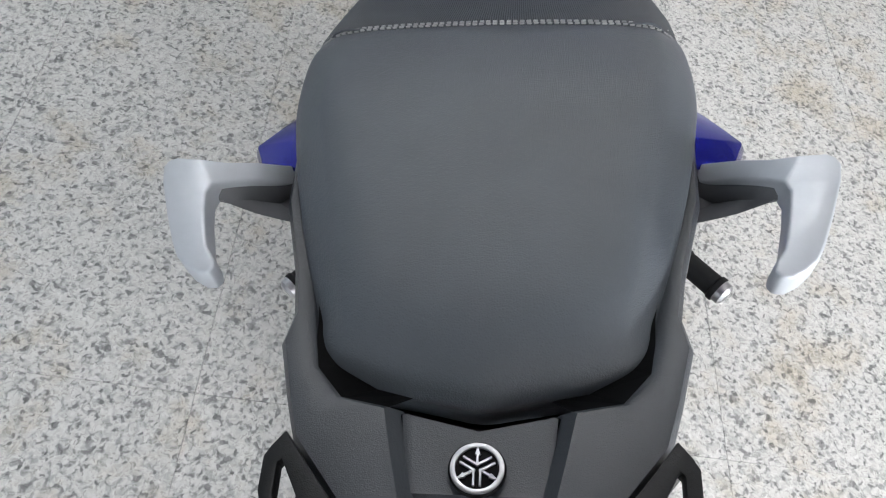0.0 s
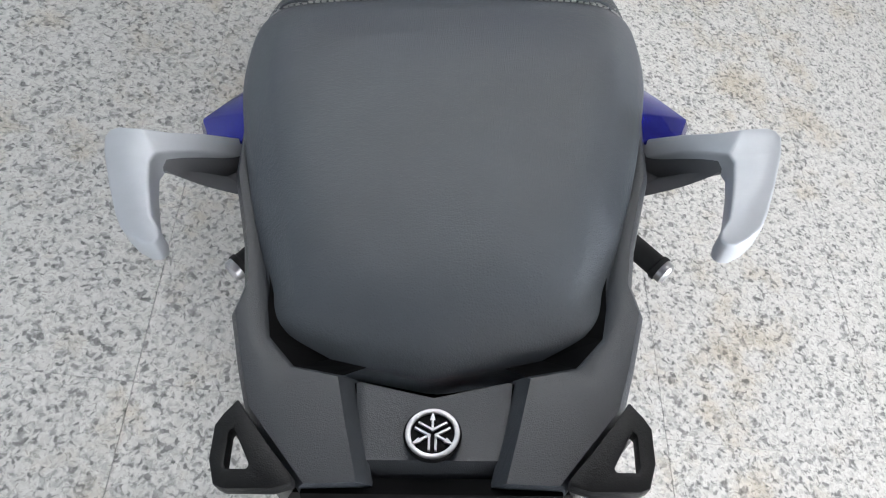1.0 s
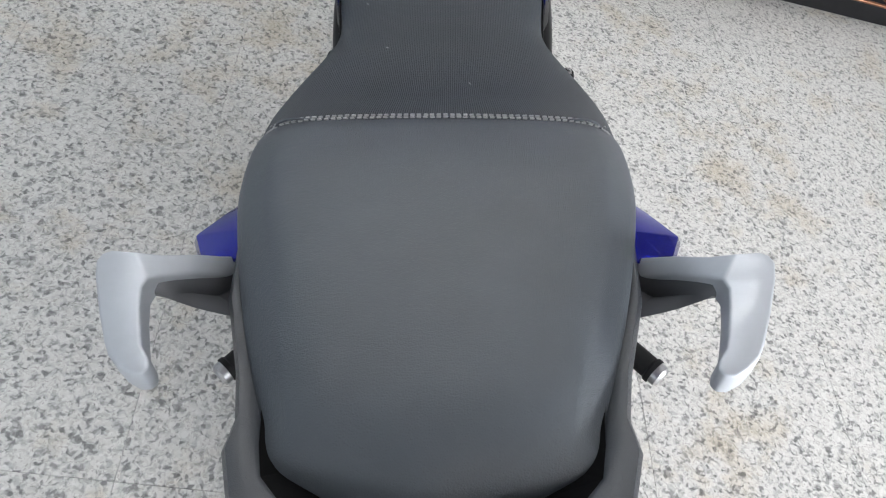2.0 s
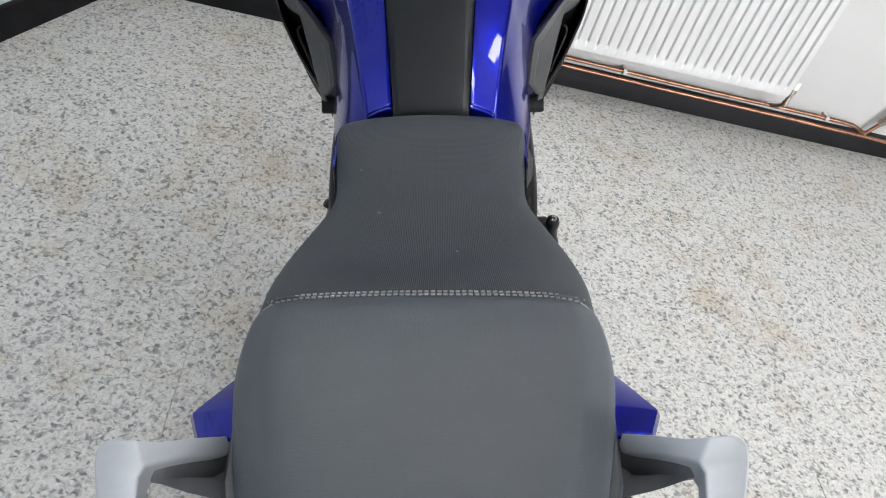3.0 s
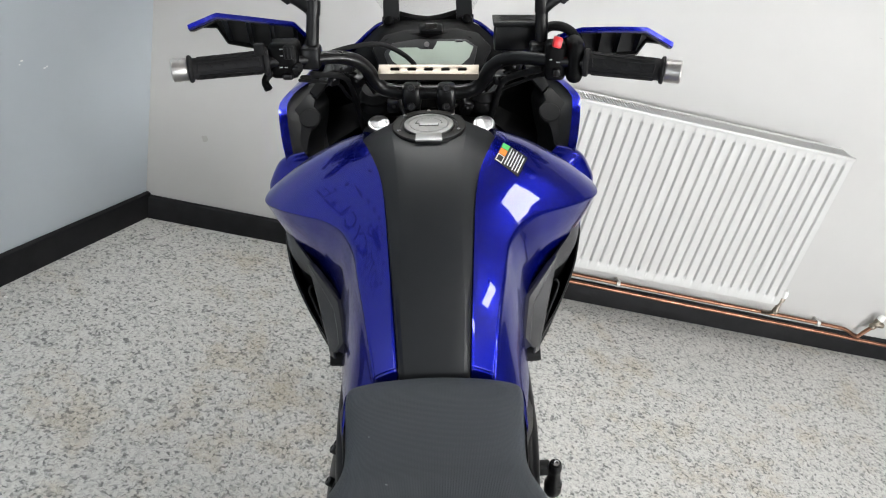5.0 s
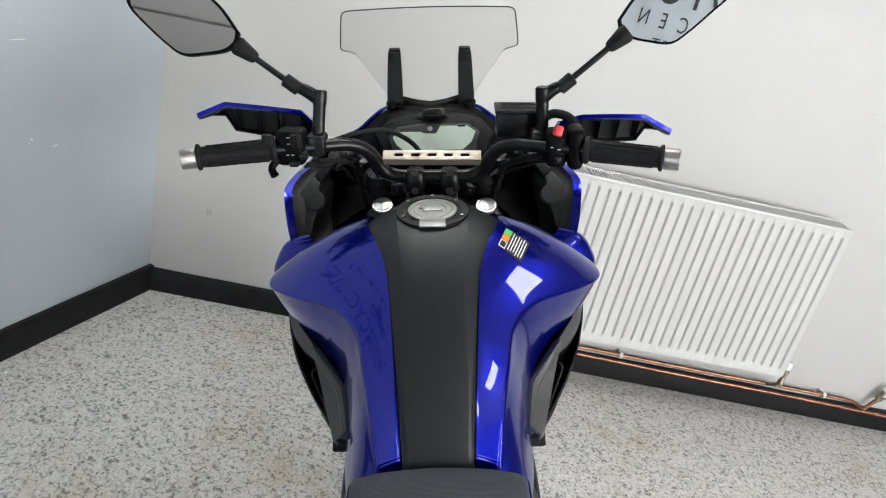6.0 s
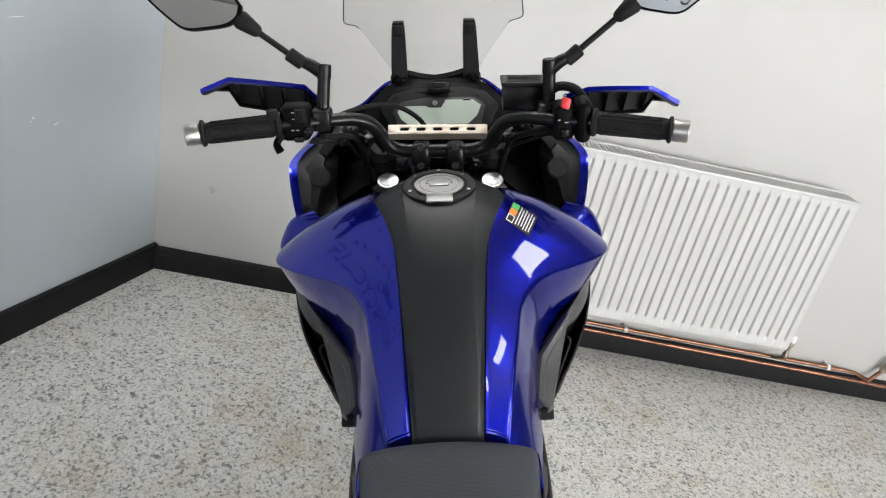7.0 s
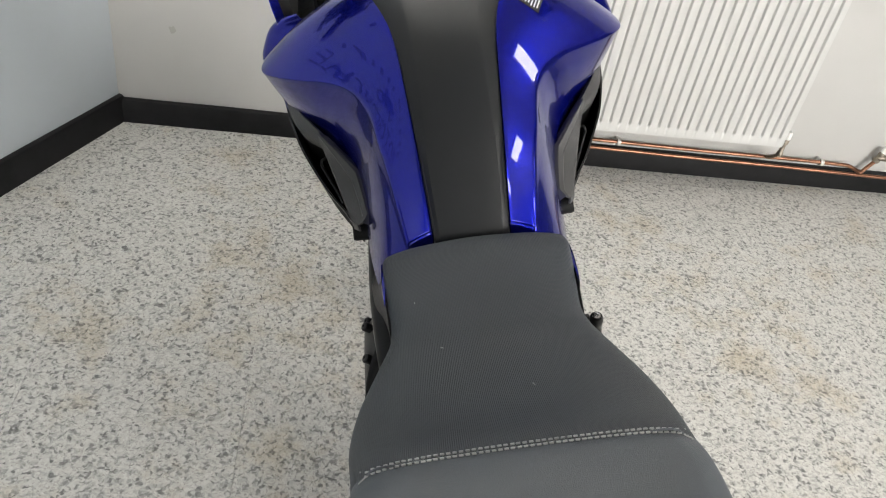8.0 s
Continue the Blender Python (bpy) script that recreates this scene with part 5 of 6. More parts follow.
for s in (1, -1):
    end = part("bar_end", lathe(fresh(), [(0.0155, 0.0), (0.0175, 0.002), (0.0175, 0.023), (0.0165, 0.025)], on_bar(s, 0), 28), STEEL, handlebar, "brushed steel bar end weight", smooth=35)
    prof = [(0.0205, 0.0255), (0.0215, 0.028), (0.0205, 0.031), (0.0165, 0.033)]
    grip = part("grip", lathe(fresh(), prof + [(0.0162, 0.035), (0.0166, 0.07), (0.0172, 0.11), (0.0176, 0.140), (0.0215, 0.142), (0.0225, 0.145), (0.0215, 0.149), (0.016, 0.150)], on_bar(s, 0), 28), RUBBER, handlebar, "black moulded rubber grip", smooth=35)
    # raised outlines and curved slashes moulded into the rubber
    bm = fresh()
    g = on_bar(s, 0)

    def on_grip(a, u, lift=0.0):
        r = 0.0164 + (u - 0.035) * 0.011 + lift
        return g @ Vector((r * math.cos(a), r * math.sin(a), u))

    for k in range(5):
        a0 = 2 * math.pi * k / 5 + 0.3
        rim = [(a0 - 0.42, 0.042), (a0 + 0.42, 0.040), (a0 + 0.46, 0.09), (a0 + 0.42, 0.136), (a0 - 0.42, 0.134), (a0 - 0.46, 0.09)]
        for (p, u0), (q, u1) in zip(rim, rim[1:] + rim[:1]):
            tube(bm, [on_grip(p + (q - p) * w, u0 + (u1 - u0) * w, 0.0004) for w in np.linspace(0, 1, 5)], 0.0011, 6, 1)
        for j in range(5):
            u = 0.050 + 0.0185 * j
            tube(bm, [on_grip(a0 - 0.26 + 0.13 * w, u + 0.004 * math.sin(w * 0.9) + 0.0035 * w * (-1) ** k, 0.0004) for w in range(5)], [0.0004, 0.0010, 0.0013, 0.0010, 0.0004], 6, 2)
    part("grip_tread", bm, RUBBER, grip, smooth=60)
    # brake or clutch lever ahead of the grip
    part("lever", tube(fresh(), [(s * 0.215, 0.490, 1.196), (s * 0.25, 0.502, 1.190), (s * 0.30, 0.495, 1.186), (s * 0.35, 0.478, 1.184), (s * 0.368, 0.473, 1.184)], [0.008, 0.0075, 0.0065, 0.0065, 0.009], 10, 5), BLACK_PAINT, handlebar, smooth=60)
    part("clamp", box(fresh(), (s * 0.0305 - 0.0165, 0.5205, 1.094), (s * 0.0305 + 0.0165, 0.5595, 1.137), 0.009, None, 3), BLACK_PAINT, handlebar, smooth=40)
    for zz in (1.1345, 1.101):
        b = part("clamp_bolt", lathe(fresh(), [(0.0072, 0), (0.0072, 0.004), (0.006, 0.0055), (0.0040, 0.0055), (0.0036, 0.003)], towards((s * 0.0305, 0.5225, zz), (0, -0.95, 0.35 if zz > 1.12 else 0.2)), 16), BOLT, handlebar, smooth=35)

# switch blocks
bm = fresh()
box(bm, (-0.251, 0.432, 1.176), (-0.203, 0.478, 1.234), 0.010, None, 3)
left_block = part("switch_block", bm, DARK, handlebar, "black switch block with buttons", smooth=40)
for k in range(3):
    part("rocker_ridge", box(fresh(), (-0.2235 + 0.0052 * k, 0.4255, 1.212), (-0.2215 + 0.0052 * k, 0.4285, 1.229), 0.0006), RUBBER, left_block)
part("cancel_button", lathe(fresh(), [(0.0068, -0.006), (0.0068, 0.003), (0.0055, 0.005), (0.0001, 0.005)], towards((-0.2035, 0.433, 1.1965), (0, -1, 0.1)), 16), RUBBER, left_block, smooth=35)
part("rocker", box(fresh(), (-0.246, 0.427, 1.214), (-0.231, 0.437, 1.230), 0.002, pose(0, 0, 0, 4)), RUBBER, left_block, smooth=40)
part("rocker", box(fresh(), (-0.224, 0.428, 1.210), (-0.207, 0.436, 1.231), 0.002), RUBBER, left_block, smooth=40)
part("button", box(fresh(), (-0.212, 0.426, 1.190), (-0.201, 0.437, 1.199), 0.003), BLACK_PAINT, left_block, smooth=40)
part("button", box(fresh(), (-0.228, 0.423, 1.178), (-0.212, 0.437, 1.188), 0.003), BLACK_PAINT, left_block, smooth=40)
part("horn_lever", tube(fresh(), [(-0.246, 0.440, 1.190), (-0.258, 0.430, 1.176), (-0.252, 0.422, 1.164)], [0.007, 0.006, 0.007], 8, 4), DARK, left_block, smooth=60)
for bx, bz, w in ((-0.2275, 1.226, 0.005), (-0.2275, 1.2155, 0.004), (-0.230, 1.197, 0.005), (-0.222, 1.197, 0.005)):
    part("switch_mark", box(fresh(), (bx - w / 2, 0.4305, bz - 0.0007), (bx + w / 2, 0.4316, bz + 0.0007)), MARK_GREY, left_block)
bm = fresh()
box(bm, (0.190, 0.440, 1.172), (0.224, 0.484, 1.232), 0.009, None, 3)
right_block = part("switch_block", bm, DARK, handlebar, "black switch block with a red stop switch", smooth=40)
part("throttle_housing", box(fresh(), (0.224, 0.428, 1.170), (0.250, 0.482, 1.240), 0.012, None, 3), DARK, right_block, smooth=40)
part("stop_switch", box(fresh(), (-0.0065, -0.009, -0.0085), (0.0065, 0.009, 0.0085), 0.0025, pose(0.2065, 0.438, 1.236, -12, 14, 0)), RED, right_block, "red engine stop switch", smooth=40)
part("button", box(fresh(), (0.202, 0.434, 1.182), (0.214, 0.444, 1.194), 0.003), BLACK_PAINT, right_block, smooth=40)
for bx, bz, w in ((0.198, 1.208, 0.004), (0.210, 1.204, 0.006)):
    part("switch_mark", box(fresh(), (bx - w / 2, 0.4385, bz - 0.0007), (bx + w / 2, 0.4396, bz + 0.0007)), MARK_GREY, right_block)

# cross plate between the bends of the bar, with five slots
bm = fresh()
slots = []
for k in range(5):
    cx = -0.058 + 0.029 * k
    slots.append([(cx + dx, dy) for dx, dy in ((-0.0085, 0.0), (-0.0065, 0.0036), (0.0065, 0.0036), (0.0085, 0.0), (0.0065, -0.0036), (-0.0065, -0.0036))])
slab(bm, [(-0.0865, -0.0105), (0.0865, -0.0105), (0.0865, 0.0105), (-0.0865, 0.0105)], 0.002, slots, 0.0005, Matrix.Translation((0, 0.531, 1.1655)) @ pose(0, 0, 0, 30))
plate = part("cross_plate", bm, CHAMPAGNE, handlebar, "champagne anodised slotted cross plate", smooth=30)
part("plate_flange", box(fresh(), (-0.0862, -0.0011, -0.0150), (0.0862, 0.0011, 0.0), 0.0007, pose(0, 0.5222, 1.1606, 28)), CHAMPAGNE, plate)
# added near-black sheet that makes the slots look shaded
part("slot_shade_sheet", box(fresh(), (-0.084, -0.008, -0.0075), (0.084, 0.0085, -0.0035), 0.001, Matrix.Translation((0, 0.531, 1.1655)) @ pose(0, 0, 0, 30)), DARK, plate)

# brake fluid reservoir on the right
res = part("brake_reservoir", box(fresh(), (0.112, 0.535, 1.195), (0.188, 0.585, 1.238), 0.004), BLACK_PAINT, handlebar, "black brake fluid reservoir with an embossed lid", smooth=35)
part("reservoir_lid", box(fresh(), (0.109, 0.531, 1.238), (0.191, 0.588, 1.245), 0.002), PLASTIC, res, smooth=35)
for k in range(5):
    part("lid_mark", box(fresh(), (0.120 + 0.003 * (k % 2), 0.540 + 0.009 * k, 1.2445), (0.180 - 0.004 * (k % 3), 0.5435 + 0.009 * k, 1.2456)), DARK, res)
part("brake_hose", tube(fresh(), [(0.185, 0.53, 1.222), (0.205, 0.525, 1.240), (0.232, 0.510, 1.238), (0.250, 0.495, 1.215), (0.248, 0.490, 1.185)], 0.0078, 10, 5), RUBBER, handlebar, smooth=60)
part("mirror_clamp", box(fresh(), (0.168, 0.478, 1.190), (0.200, 0.512, 1.222), 0.006), BLACK_PAINT, handlebar, smooth=40)
part("clamp_bolt", lathe(fresh(), [(0.008, 0), (0.008, 0.006), (0.005, 0.007), (0.004, 0.003)], towards((0.176, 0.480, 1.205), (-0.2, -1, 0.3)), 14), BOLT, handlebar, smooth=35)
part("mirror_clamp", box(fresh(), (-0.204, 0.450, 1.186), (-0.172, 0.488, 1.222), 0.006), BLACK_PAINT, handlebar, smooth=40)

# -- fork tops, yoke
for s in (1, -1):
    down = -AXIS
    top = Vector((s * 0.100, 0.613, 1.036))
    fork = steered(part("fork", tube(fresh(), [top - AXIS * 0.004, top - AXIS * 0.10, top - AXIS * 0.30], 0.0215, 20, 1), BLACK_PAINT, bike, "black telescopic fork leg", smooth=60))
    part("fork_cap", lathe(fresh(), [(0.0205, -0.014), (0.0205, 0.001), (0.0195, 0.003), (0.0165, 0.003), (0.0160, 0.0022), (0.0001, 0.0022)], towards(top, AXIS), 28), BRIGHT_ALLOY, fork, "bright alloy fork cap", smooth=20)
    part("cap_face", lathe(fresh(), [(0.0160, 0.0022), (0.0150, 0.0034), (0.0001, 0.0052)], towards(top, AXIS), 9), BRIGHT_ALLOY, fork)
    part("slider", tube(fresh(), [top - AXIS * 0.28, top - AXIS * 0.45, top - AXIS * 0.68], 0.027, 20, 1), BLACK_PAINT, fork, smooth=60)
yoke = steered(part("top_yoke", slab(fresh(), [(-0.13, 0.0), (-0.11, 0.032), (-0.04, 0.045), (0.04, 0.045), (0.11, 0.032), (0.13, 0.0), (0.11, -0.03), (0.04, -0.045), (-0.04, -0.045), (-0.11, -0.03)], 0.024, bevel=0.004, m=Matrix.Translation((0, 0.600, 1.028)) @ pose(0, 0, 0, 24.6)), BLACK_PAINT, bike, "black top yoke", smooth=35))
both("yoke_riser", lambda bm: tube(bm, [(0.0305, 0.565, 1.035), (0.0305, 0.545, 1.10)], 0.015, 14, 1), BLACK_PAINT, smooth=60)
part("ignition_lock", lathe(fresh(), [(0.022, -0.03), (0.022, 0.006), (0.019, 0.010), (0.0001, 0.010)], towards((0, 0.515, 1.068), (0, -0.3, 1)), 24), DARK, bike, "black ignition lock", smooth=35)
both("fork_boot", lambda bm: lathe(bm, [(0.030, -0.03), (0.031, -0.02), (0.027, -0.012), (0.031, -0.004), (0.027, 0.004), (0.024, 0.012)], towards((0.104, 0.655, 1.085), (0, -0.4, 1)), 20), RUBBER, smooth=40)

# cables
for k, (pts, r) in enumerate((
    ([(-0.20, 0.47, 1.20), (-0.13, 0.56, 1.20), (-0.07, 0.61, 1.185), (-0.02, 0.63, 1.13), (-0.05, 0.66, 1.03)], 0.0045),
    ([(-0.19, 0.47, 1.18), (-0.15, 0.55, 1.15), (-0.14, 0.61, 1.10), (-0.13, 0.66, 1.00)], 0.005),
    ([(0.19, 0.47, 1.18), (0.14, 0.55, 1.14), (0.13, 0.61, 1.10), (0.11, 0.66, 1.00)], 0.006),
    ([(0.20, 0.48, 1.19), (0.15, 0.58, 1.17), (0.09, 0.62, 1.13), (0.06, 0.66, 1.02)], 0.0045),
)):
    part("cable", tube(fresh(), pts, r, 8, 6), RUBBER, bike, smooth=60)

# connectors, clips and thin wires tucked round the steering head
for k, (p, size, way) in enumerate((
    ((-0.150, 0.560, 1.165), (0.016, 0.010, 0.009), 20), ((-0.128, 0.585, 1.135), (0.012, 0.012, 0.010), -30), ((-0.165, 0.545, 1.150), (0.009, 0.008, 0.012), 40),
    ((0.150, 0.560, 1.160), (0.014, 0.010, 0.010), -25), ((0.128, 0.590, 1.130), (0.013, 0.012, 0.009), 15), ((0.070, 0.640, 1.060), (0.010, 0.012, 0.014), 10), ((-0.068, 0.640, 1.065), (0.012, 0.010, 0.013), -12),
)):
    c = part("connector", box(fresh(), tuple(-v for v in size), size, 0.002, Matrix.Translation(p) @ pose(0, 0, 0, 12 * (k % 3), 18 * (k % 2), way)), BLACK_PAINT, bike, smooth=35)
    part("connector_pin", lathe(fresh(), [(0.003, -0.003), (0.0034, 0.001), (0.002, 0.002)], Matrix.Translation(p) @ pose(0, -size[1] - 0.001, 0, 90), 10), BOLT, c, smooth=40)
for pts, r in (
    ([(-0.205, 0.46, 1.178), (-0.175, 0.53, 1.160), (-0.150, 0.56, 1.160), (-0.120, 0.60, 1.130), (-0.10, 0.65, 1.08)], 0.0035),
    ([(-0.21, 0.465, 1.172), (-0.18, 0.54, 1.145), (-0.160, 0.57, 1.130), (-0.150, 0.62, 1.09), (-0.12, 0.68, 1.04)], 0.003),
    ([(0.205, 0.46, 1.172), (0.175, 0.53, 1.150), (0.150, 0.57, 1.150), (0.125, 0.61, 1.12), (0.09, 0.66, 1.06)], 0.0035),
    ([(0.20, 0.47, 1.175), (0.165, 0.545, 1.135), (0.140, 0.59, 1.110), (0.120, 0.64, 1.08), (0.10, 0.69, 1.03)], 0.003),
    ([(-0.04, 0.60, 1.045), (-0.055, 0.63, 1.075), (-0.03, 0.655, 1.090), (0.02, 0.66, 1.085), (0.05, 0.64, 1.06)], 0.004),
):
    part("wire", tube(fresh(), pts, r, 8, 6), RUBBER, bike, smooth=60)

# -- mirrors
def mirror(s, post, foot, elbow, neck, head, name_way):
    root = part("mirror", tube(fresh(), [foot, post], 0.0105, 16, 1), BLACK_PAINT, bike, "black folding mirror on a thin stem", smooth=50)
    part("post_cap", lathe(fresh(), [(0.0112, -0.020), (0.0118, -0.018), (0.0118, 0.002), (0.010, 0.004), (0.0001, 0.004)], towards(post, Vector(post) - Vector(foot)), 18), BLACK_PAINT, root, smooth=35)
    part("elbow", tube(fresh(), [Vector(post) - Vector((0, 0, 0.014)), Vector(post).lerp(Vector(elbow), 0.5) - Vector((0, 0, 0.004)), Vector(elbow)], [0.0115, 0.0105, 0.0085], 14, 4), BLACK_PAINT, root, smooth=50)
    e, n = Vector(elbow), Vector(neck)
    way = (n - e).normalized()
    part("collar", tube(fresh(), [e - way * 0.012, e - way * 0.010, e + way * 0.016, e + way * 0.018], [0.008, 0.0115, 0.0115, 0.008], 14, 1), RUBBER, root, smooth=40)
    part("stem", tube(fresh(), [e, n], 0.0052, 12, 1), BLACK_PAINT, root, smooth=60)
    part("neck", tube(fresh(), [n - way * 0.03, n - way * 0.026, n + way * 0.004, n + way * 0.010], [0.007, 0.010, 0.0155, 0.013], 14, 1), RUBBER, root, smooth=40)
    # head: outline in the plane of the glass
    c = sum((Vector(p) for p in head), Vector()) / len(head)
    z = Vector(name_way).normalized()
    x = Vector((1, 0, 0))
    x = (x - z * x.dot(z)).normalized()
    m = Matrix.Translation(c) @ Matrix((x, z.cross(x), z)).transposed().to_4x4()
    inv = m.inverted()
    flat = [(inv @ Vector(p)).xy for p in head]
    # drop each corner on the plane along y, so that the outline is seen alike from behind
    flat = []
    for p in head:
        p = Vector(p)
        k = (c - p).dot(z) / z.y
        flat.append(tuple((inv @ (p + Vector((0, k, 0)))).xy))
    smoothed = spline(flat + flat[:1], 5).tolist()[:-1]
    mid = Vector((sum(p[0] for p in flat), sum(p[1] for p in flat))) / len(flat)
    rows = []
    for grow, h in ((0.90, 0.0005), (0.955, 0.0022), (0.99, 0.002), (1.0, -0.002), (0.985, -0.012), (0.86, -0.030), (0.55, -0.042)):
        rows.append([(mid.x + (p[0] - mid.x) * grow, mid.y + (p[1] - mid.y) * grow, h) for p in smoothed])
    bm = fresh()
    loft(bm, rows, closed=True)
    bm.faces.new([v for v in bm.verts][-len(smoothed):])
    bmesh.ops.transform(bm, matrix=m, verts=bm.verts)
    part("head", bm, DARK, root, "black mirror housing", smooth=50)
    bm = fresh()
    slab(bm, [(mid.x + (p[0] - mid.x) * 0.945, mid.y + (p[1] - mid.y) * 0.945) for p in smoothed], 0.002, m=m @ pose(0, 0, 0.0012))
    part("glass", bm, MIRROR, root, "mirror glass")


LEFT_HEAD = [(-0.297, 0.50, 1.388), (-0.302, 0.50, 1.372), (-0.320, 0.50, 1.361), (-0.352, 0.50, 1.357), (-0.388, 0.50, 1.357), (-0.415, 0.50, 1.375), (-0.452, 0.50, 1.410), (-0.470, 0.50, 1.432), (-0.470, 0.50, 1.448), (-0.452, 0.50, 1.462), (-0.40, 0.50, 1.465), (-0.36, 0.50, 1.455), (-0.325, 0.50, 1.428)]
RIGHT_HEAD = [(0.306, 0.50, 1.388), (0.311, 0.50, 1.372), (0.328, 0.50, 1.360), (0.355, 0.50, 1.354), (0.390, 0.50, 1.351), (0.415, 0.50, 1.367), (0.452, 0.50, 1.402), (0.474, 0.50, 1.424), (0.474, 0.50, 1.442), (0.455, 0.50, 1.458), (0.40, 0.50, 1.462), (0.36, 0.50, 1.450), (0.330, 0.50, 1.424)]
mirror(-1, (-0.180, 0.500, 1.288), (-0.1885, 0.480, 1.205), (-0.222, 0.498, 1.301), (-0.300, 0.498, 1.364), LEFT_HEAD, (0.026, -1.761, 0.640))
mirror(1, (0.187, 0.496, 1.284), (0.1885, 0.496, 1.205), (0.223, 0.496, 1.291), (0.314, 0.498, 1.366), RIGHT_HEAD, (-0.362, -1.946, 0.154))


# -- hand guards: a blue shell with a ribbed black lining
def guard(s, top, low):
    t, l = [Vector(p) for p in top], [Vector(p) for p in low]
    ahead = Vector((0, 0.055, 0))
    bm = fresh()
    rows = [[p + Vector((0, 0.004, -0.0085)), p + Vector((0, 0.0, -0.005)), p, p + ahead * g * 0.25 + Vector((0, 0, -0.004)), p + ahead * g * 0.8 + Vector((0, 0, -0.004 - 0.012 * g)), q.lerp(p, 0.45) + ahead * g] for g, p, q in zip((0.12, 0.7, 0.9, 1, 1, 1), t, l)]
    loft(bm, rows, 1, 1)
    g = shell(part("hand_guard", bm, BLUE, bike, "blue hand guard with a black ribbed lining", smooth=35), 0.003)
    bm = fresh()
    loft(bm, [[p + Vector((0, 0.006, -0.010)), p + Vector((0, 0.03, -0.016)), q + Vector((0, 0.034, 0)), q + Vector((0, 0.026, -0.004))] for p, q in zip(t, l)], 1, 1)
    shell(part("lining", bm, PLASTIC, g, smooth=40), 0.003)
    for u in np.linspace(0.42, 0.92, 5):
        k = u * (len(t) - 1)
        i = int(k)
        p, q = t[i].lerp(t[i + 1], k - i), l[i].lerp(l[i + 1], k - i)
        part("rib", loft(fresh(), [[p + Vector((dx, 0.008, -0.012)), p + Vector((dx, 0.034, -0.014)), q + Vector((dx, 0.034, 0.0)), q + Vector((dx, 0.020, 0.004))] for dx in (-0.0016, 0.0016)], caps=True), TAIL_PLASTIC, g)
    part("guard_arm", tube(fresh(), [l[-1] + Vector((0, 0.02, 0.01)), l[-1].lerp(Vector((s * 0.20, 0.47, 1.20)), 0.6), (s * 0.205, 0.468, 1.20)], 0.007, 8, 4), BLACK_PAINT, g, smooth=60)


guard(-1, [(-0.397, 0.53, 1.250), (-0.358, 0.53, 1.2645), (-0.347, 0.53, 1.2685), (-0.285, 0.535, 1.259), (-0.223, 0.54, 1.2485), (-0.202, 0.54, 1.2265)], [(-0.392, 0.53, 1.245), (-0.356, 0.53, 1.243), (-0.342, 0.53, 1.216), (-0.285, 0.53, 1.204), (-0.223, 0.53, 1.200), (-0.205, 0.53, 1.198)])
guard(1, [(0.4175, 0.53, 1.199), (0.380, 0.53, 1.2205), (0.369, 0.53, 1.2265), (0.315, 0.535, 1.2275), (0.262, 0.54, 1.2265), (0.225, 0.54, 1.216)], [(0.411, 0.53, 1.195), (0.378, 0.53, 1.199), (0.364, 0.53, 1.178), (0.31, 0.53, 1.176), (0.262, 0.53, 1.180), (0.23, 0.53, 1.180)])

# -- engine, frame and running gear below the covers
both("frame_spar", lambda bm: tube(bm, [(0.045, 0.60, 0.93), (0.11, 0.42, 0.80), (0.135, 0.20, 0.71), (0.13, 0.05, 0.64), (0.12, -0.02, 0.50), (0.10, -0.03, 0.36)], [0.026, 0.026, 0.025, 0.025, 0.026, 0.03], 14, 5), BLACK_PAINT, label="black tubular frame spar", smooth=60)
both("subframe_rail", lambda bm: tube(bm, [(0.125, 0.03, 0.68), (0.125, -0.15, 0.74), (0.115, -0.38, 0.84), (0.09, -0.62, 0.92)], 0.014, 12, 5), BLACK_PAINT, smooth=60)
both("seat_side_panel", lambda bm: loft(bm, [[(x - 0.012, y, zt + 0.003), (x - 0.003, y, zt + 0.003), (x, y, zt), (xm, y, zt - 0.055), (xm - 0.004, y, zt - 0.085), (xm - 0.03, y, zt - 0.11)] for x, y, zt, xm in ((0.127, 0.19, 0.765, 0.157), (0.128, 0.13, 0.785, 0.149), (0.1290, 0.08, 0.810, 0.138), (0.1265, 0.04, 0.826, 0.130), (0.1235, 0.0, 0.822, 0.1225), (0.1205, -0.05, 0.808, 0.114))], 4, 2), PLASTIC, label="black side panel under the seat", smooth=50)
both("tank_tail", lambda bm: loft(bm, [[(x - w, y, z + 0.003), (x - w * 0.3, y, z + 0.002), (x, y, z), (x + 0.001, y, z - 0.03)] for x, y, z, w in ((0.1285, 0.100, 0.812, 0.014), (0.1275, 0.075, 0.830, 0.009), (0.1268, 0.045, 0.836, 0.006), (0.1255, 0.018, 0.835, 0.004), (0.1240, -0.005, 0.830, 0.001))], 3, 2), BLUE, label="narrow blue end of the tank cover beside the seat", smooth=50)
both("side_cover_bolt", lambda bm: lathe(bm, [(0.0135, -0.03), (0.0138, 0.006), (0.012, 0.010), (0.0001, 0.010)], towards((0.166, 0.258, 0.760), (1, -0.1, 0.1)), 18), RUBBER, smooth=35)

bm = fresh()
box(bm, (-0.15, 0.02, 0.30), (0.15, 0.36, 0.50), 0.03, None, 3)
box(bm, (-0.115, 0.10, 0.46), (0.115, 0.36, 0.70), 0.02, pose(0, 0, 0, 0), 2)
engine = part("engine", bm, ENGINE_GREY, bike, "dark grey twin cylinder engine", smooth=40)
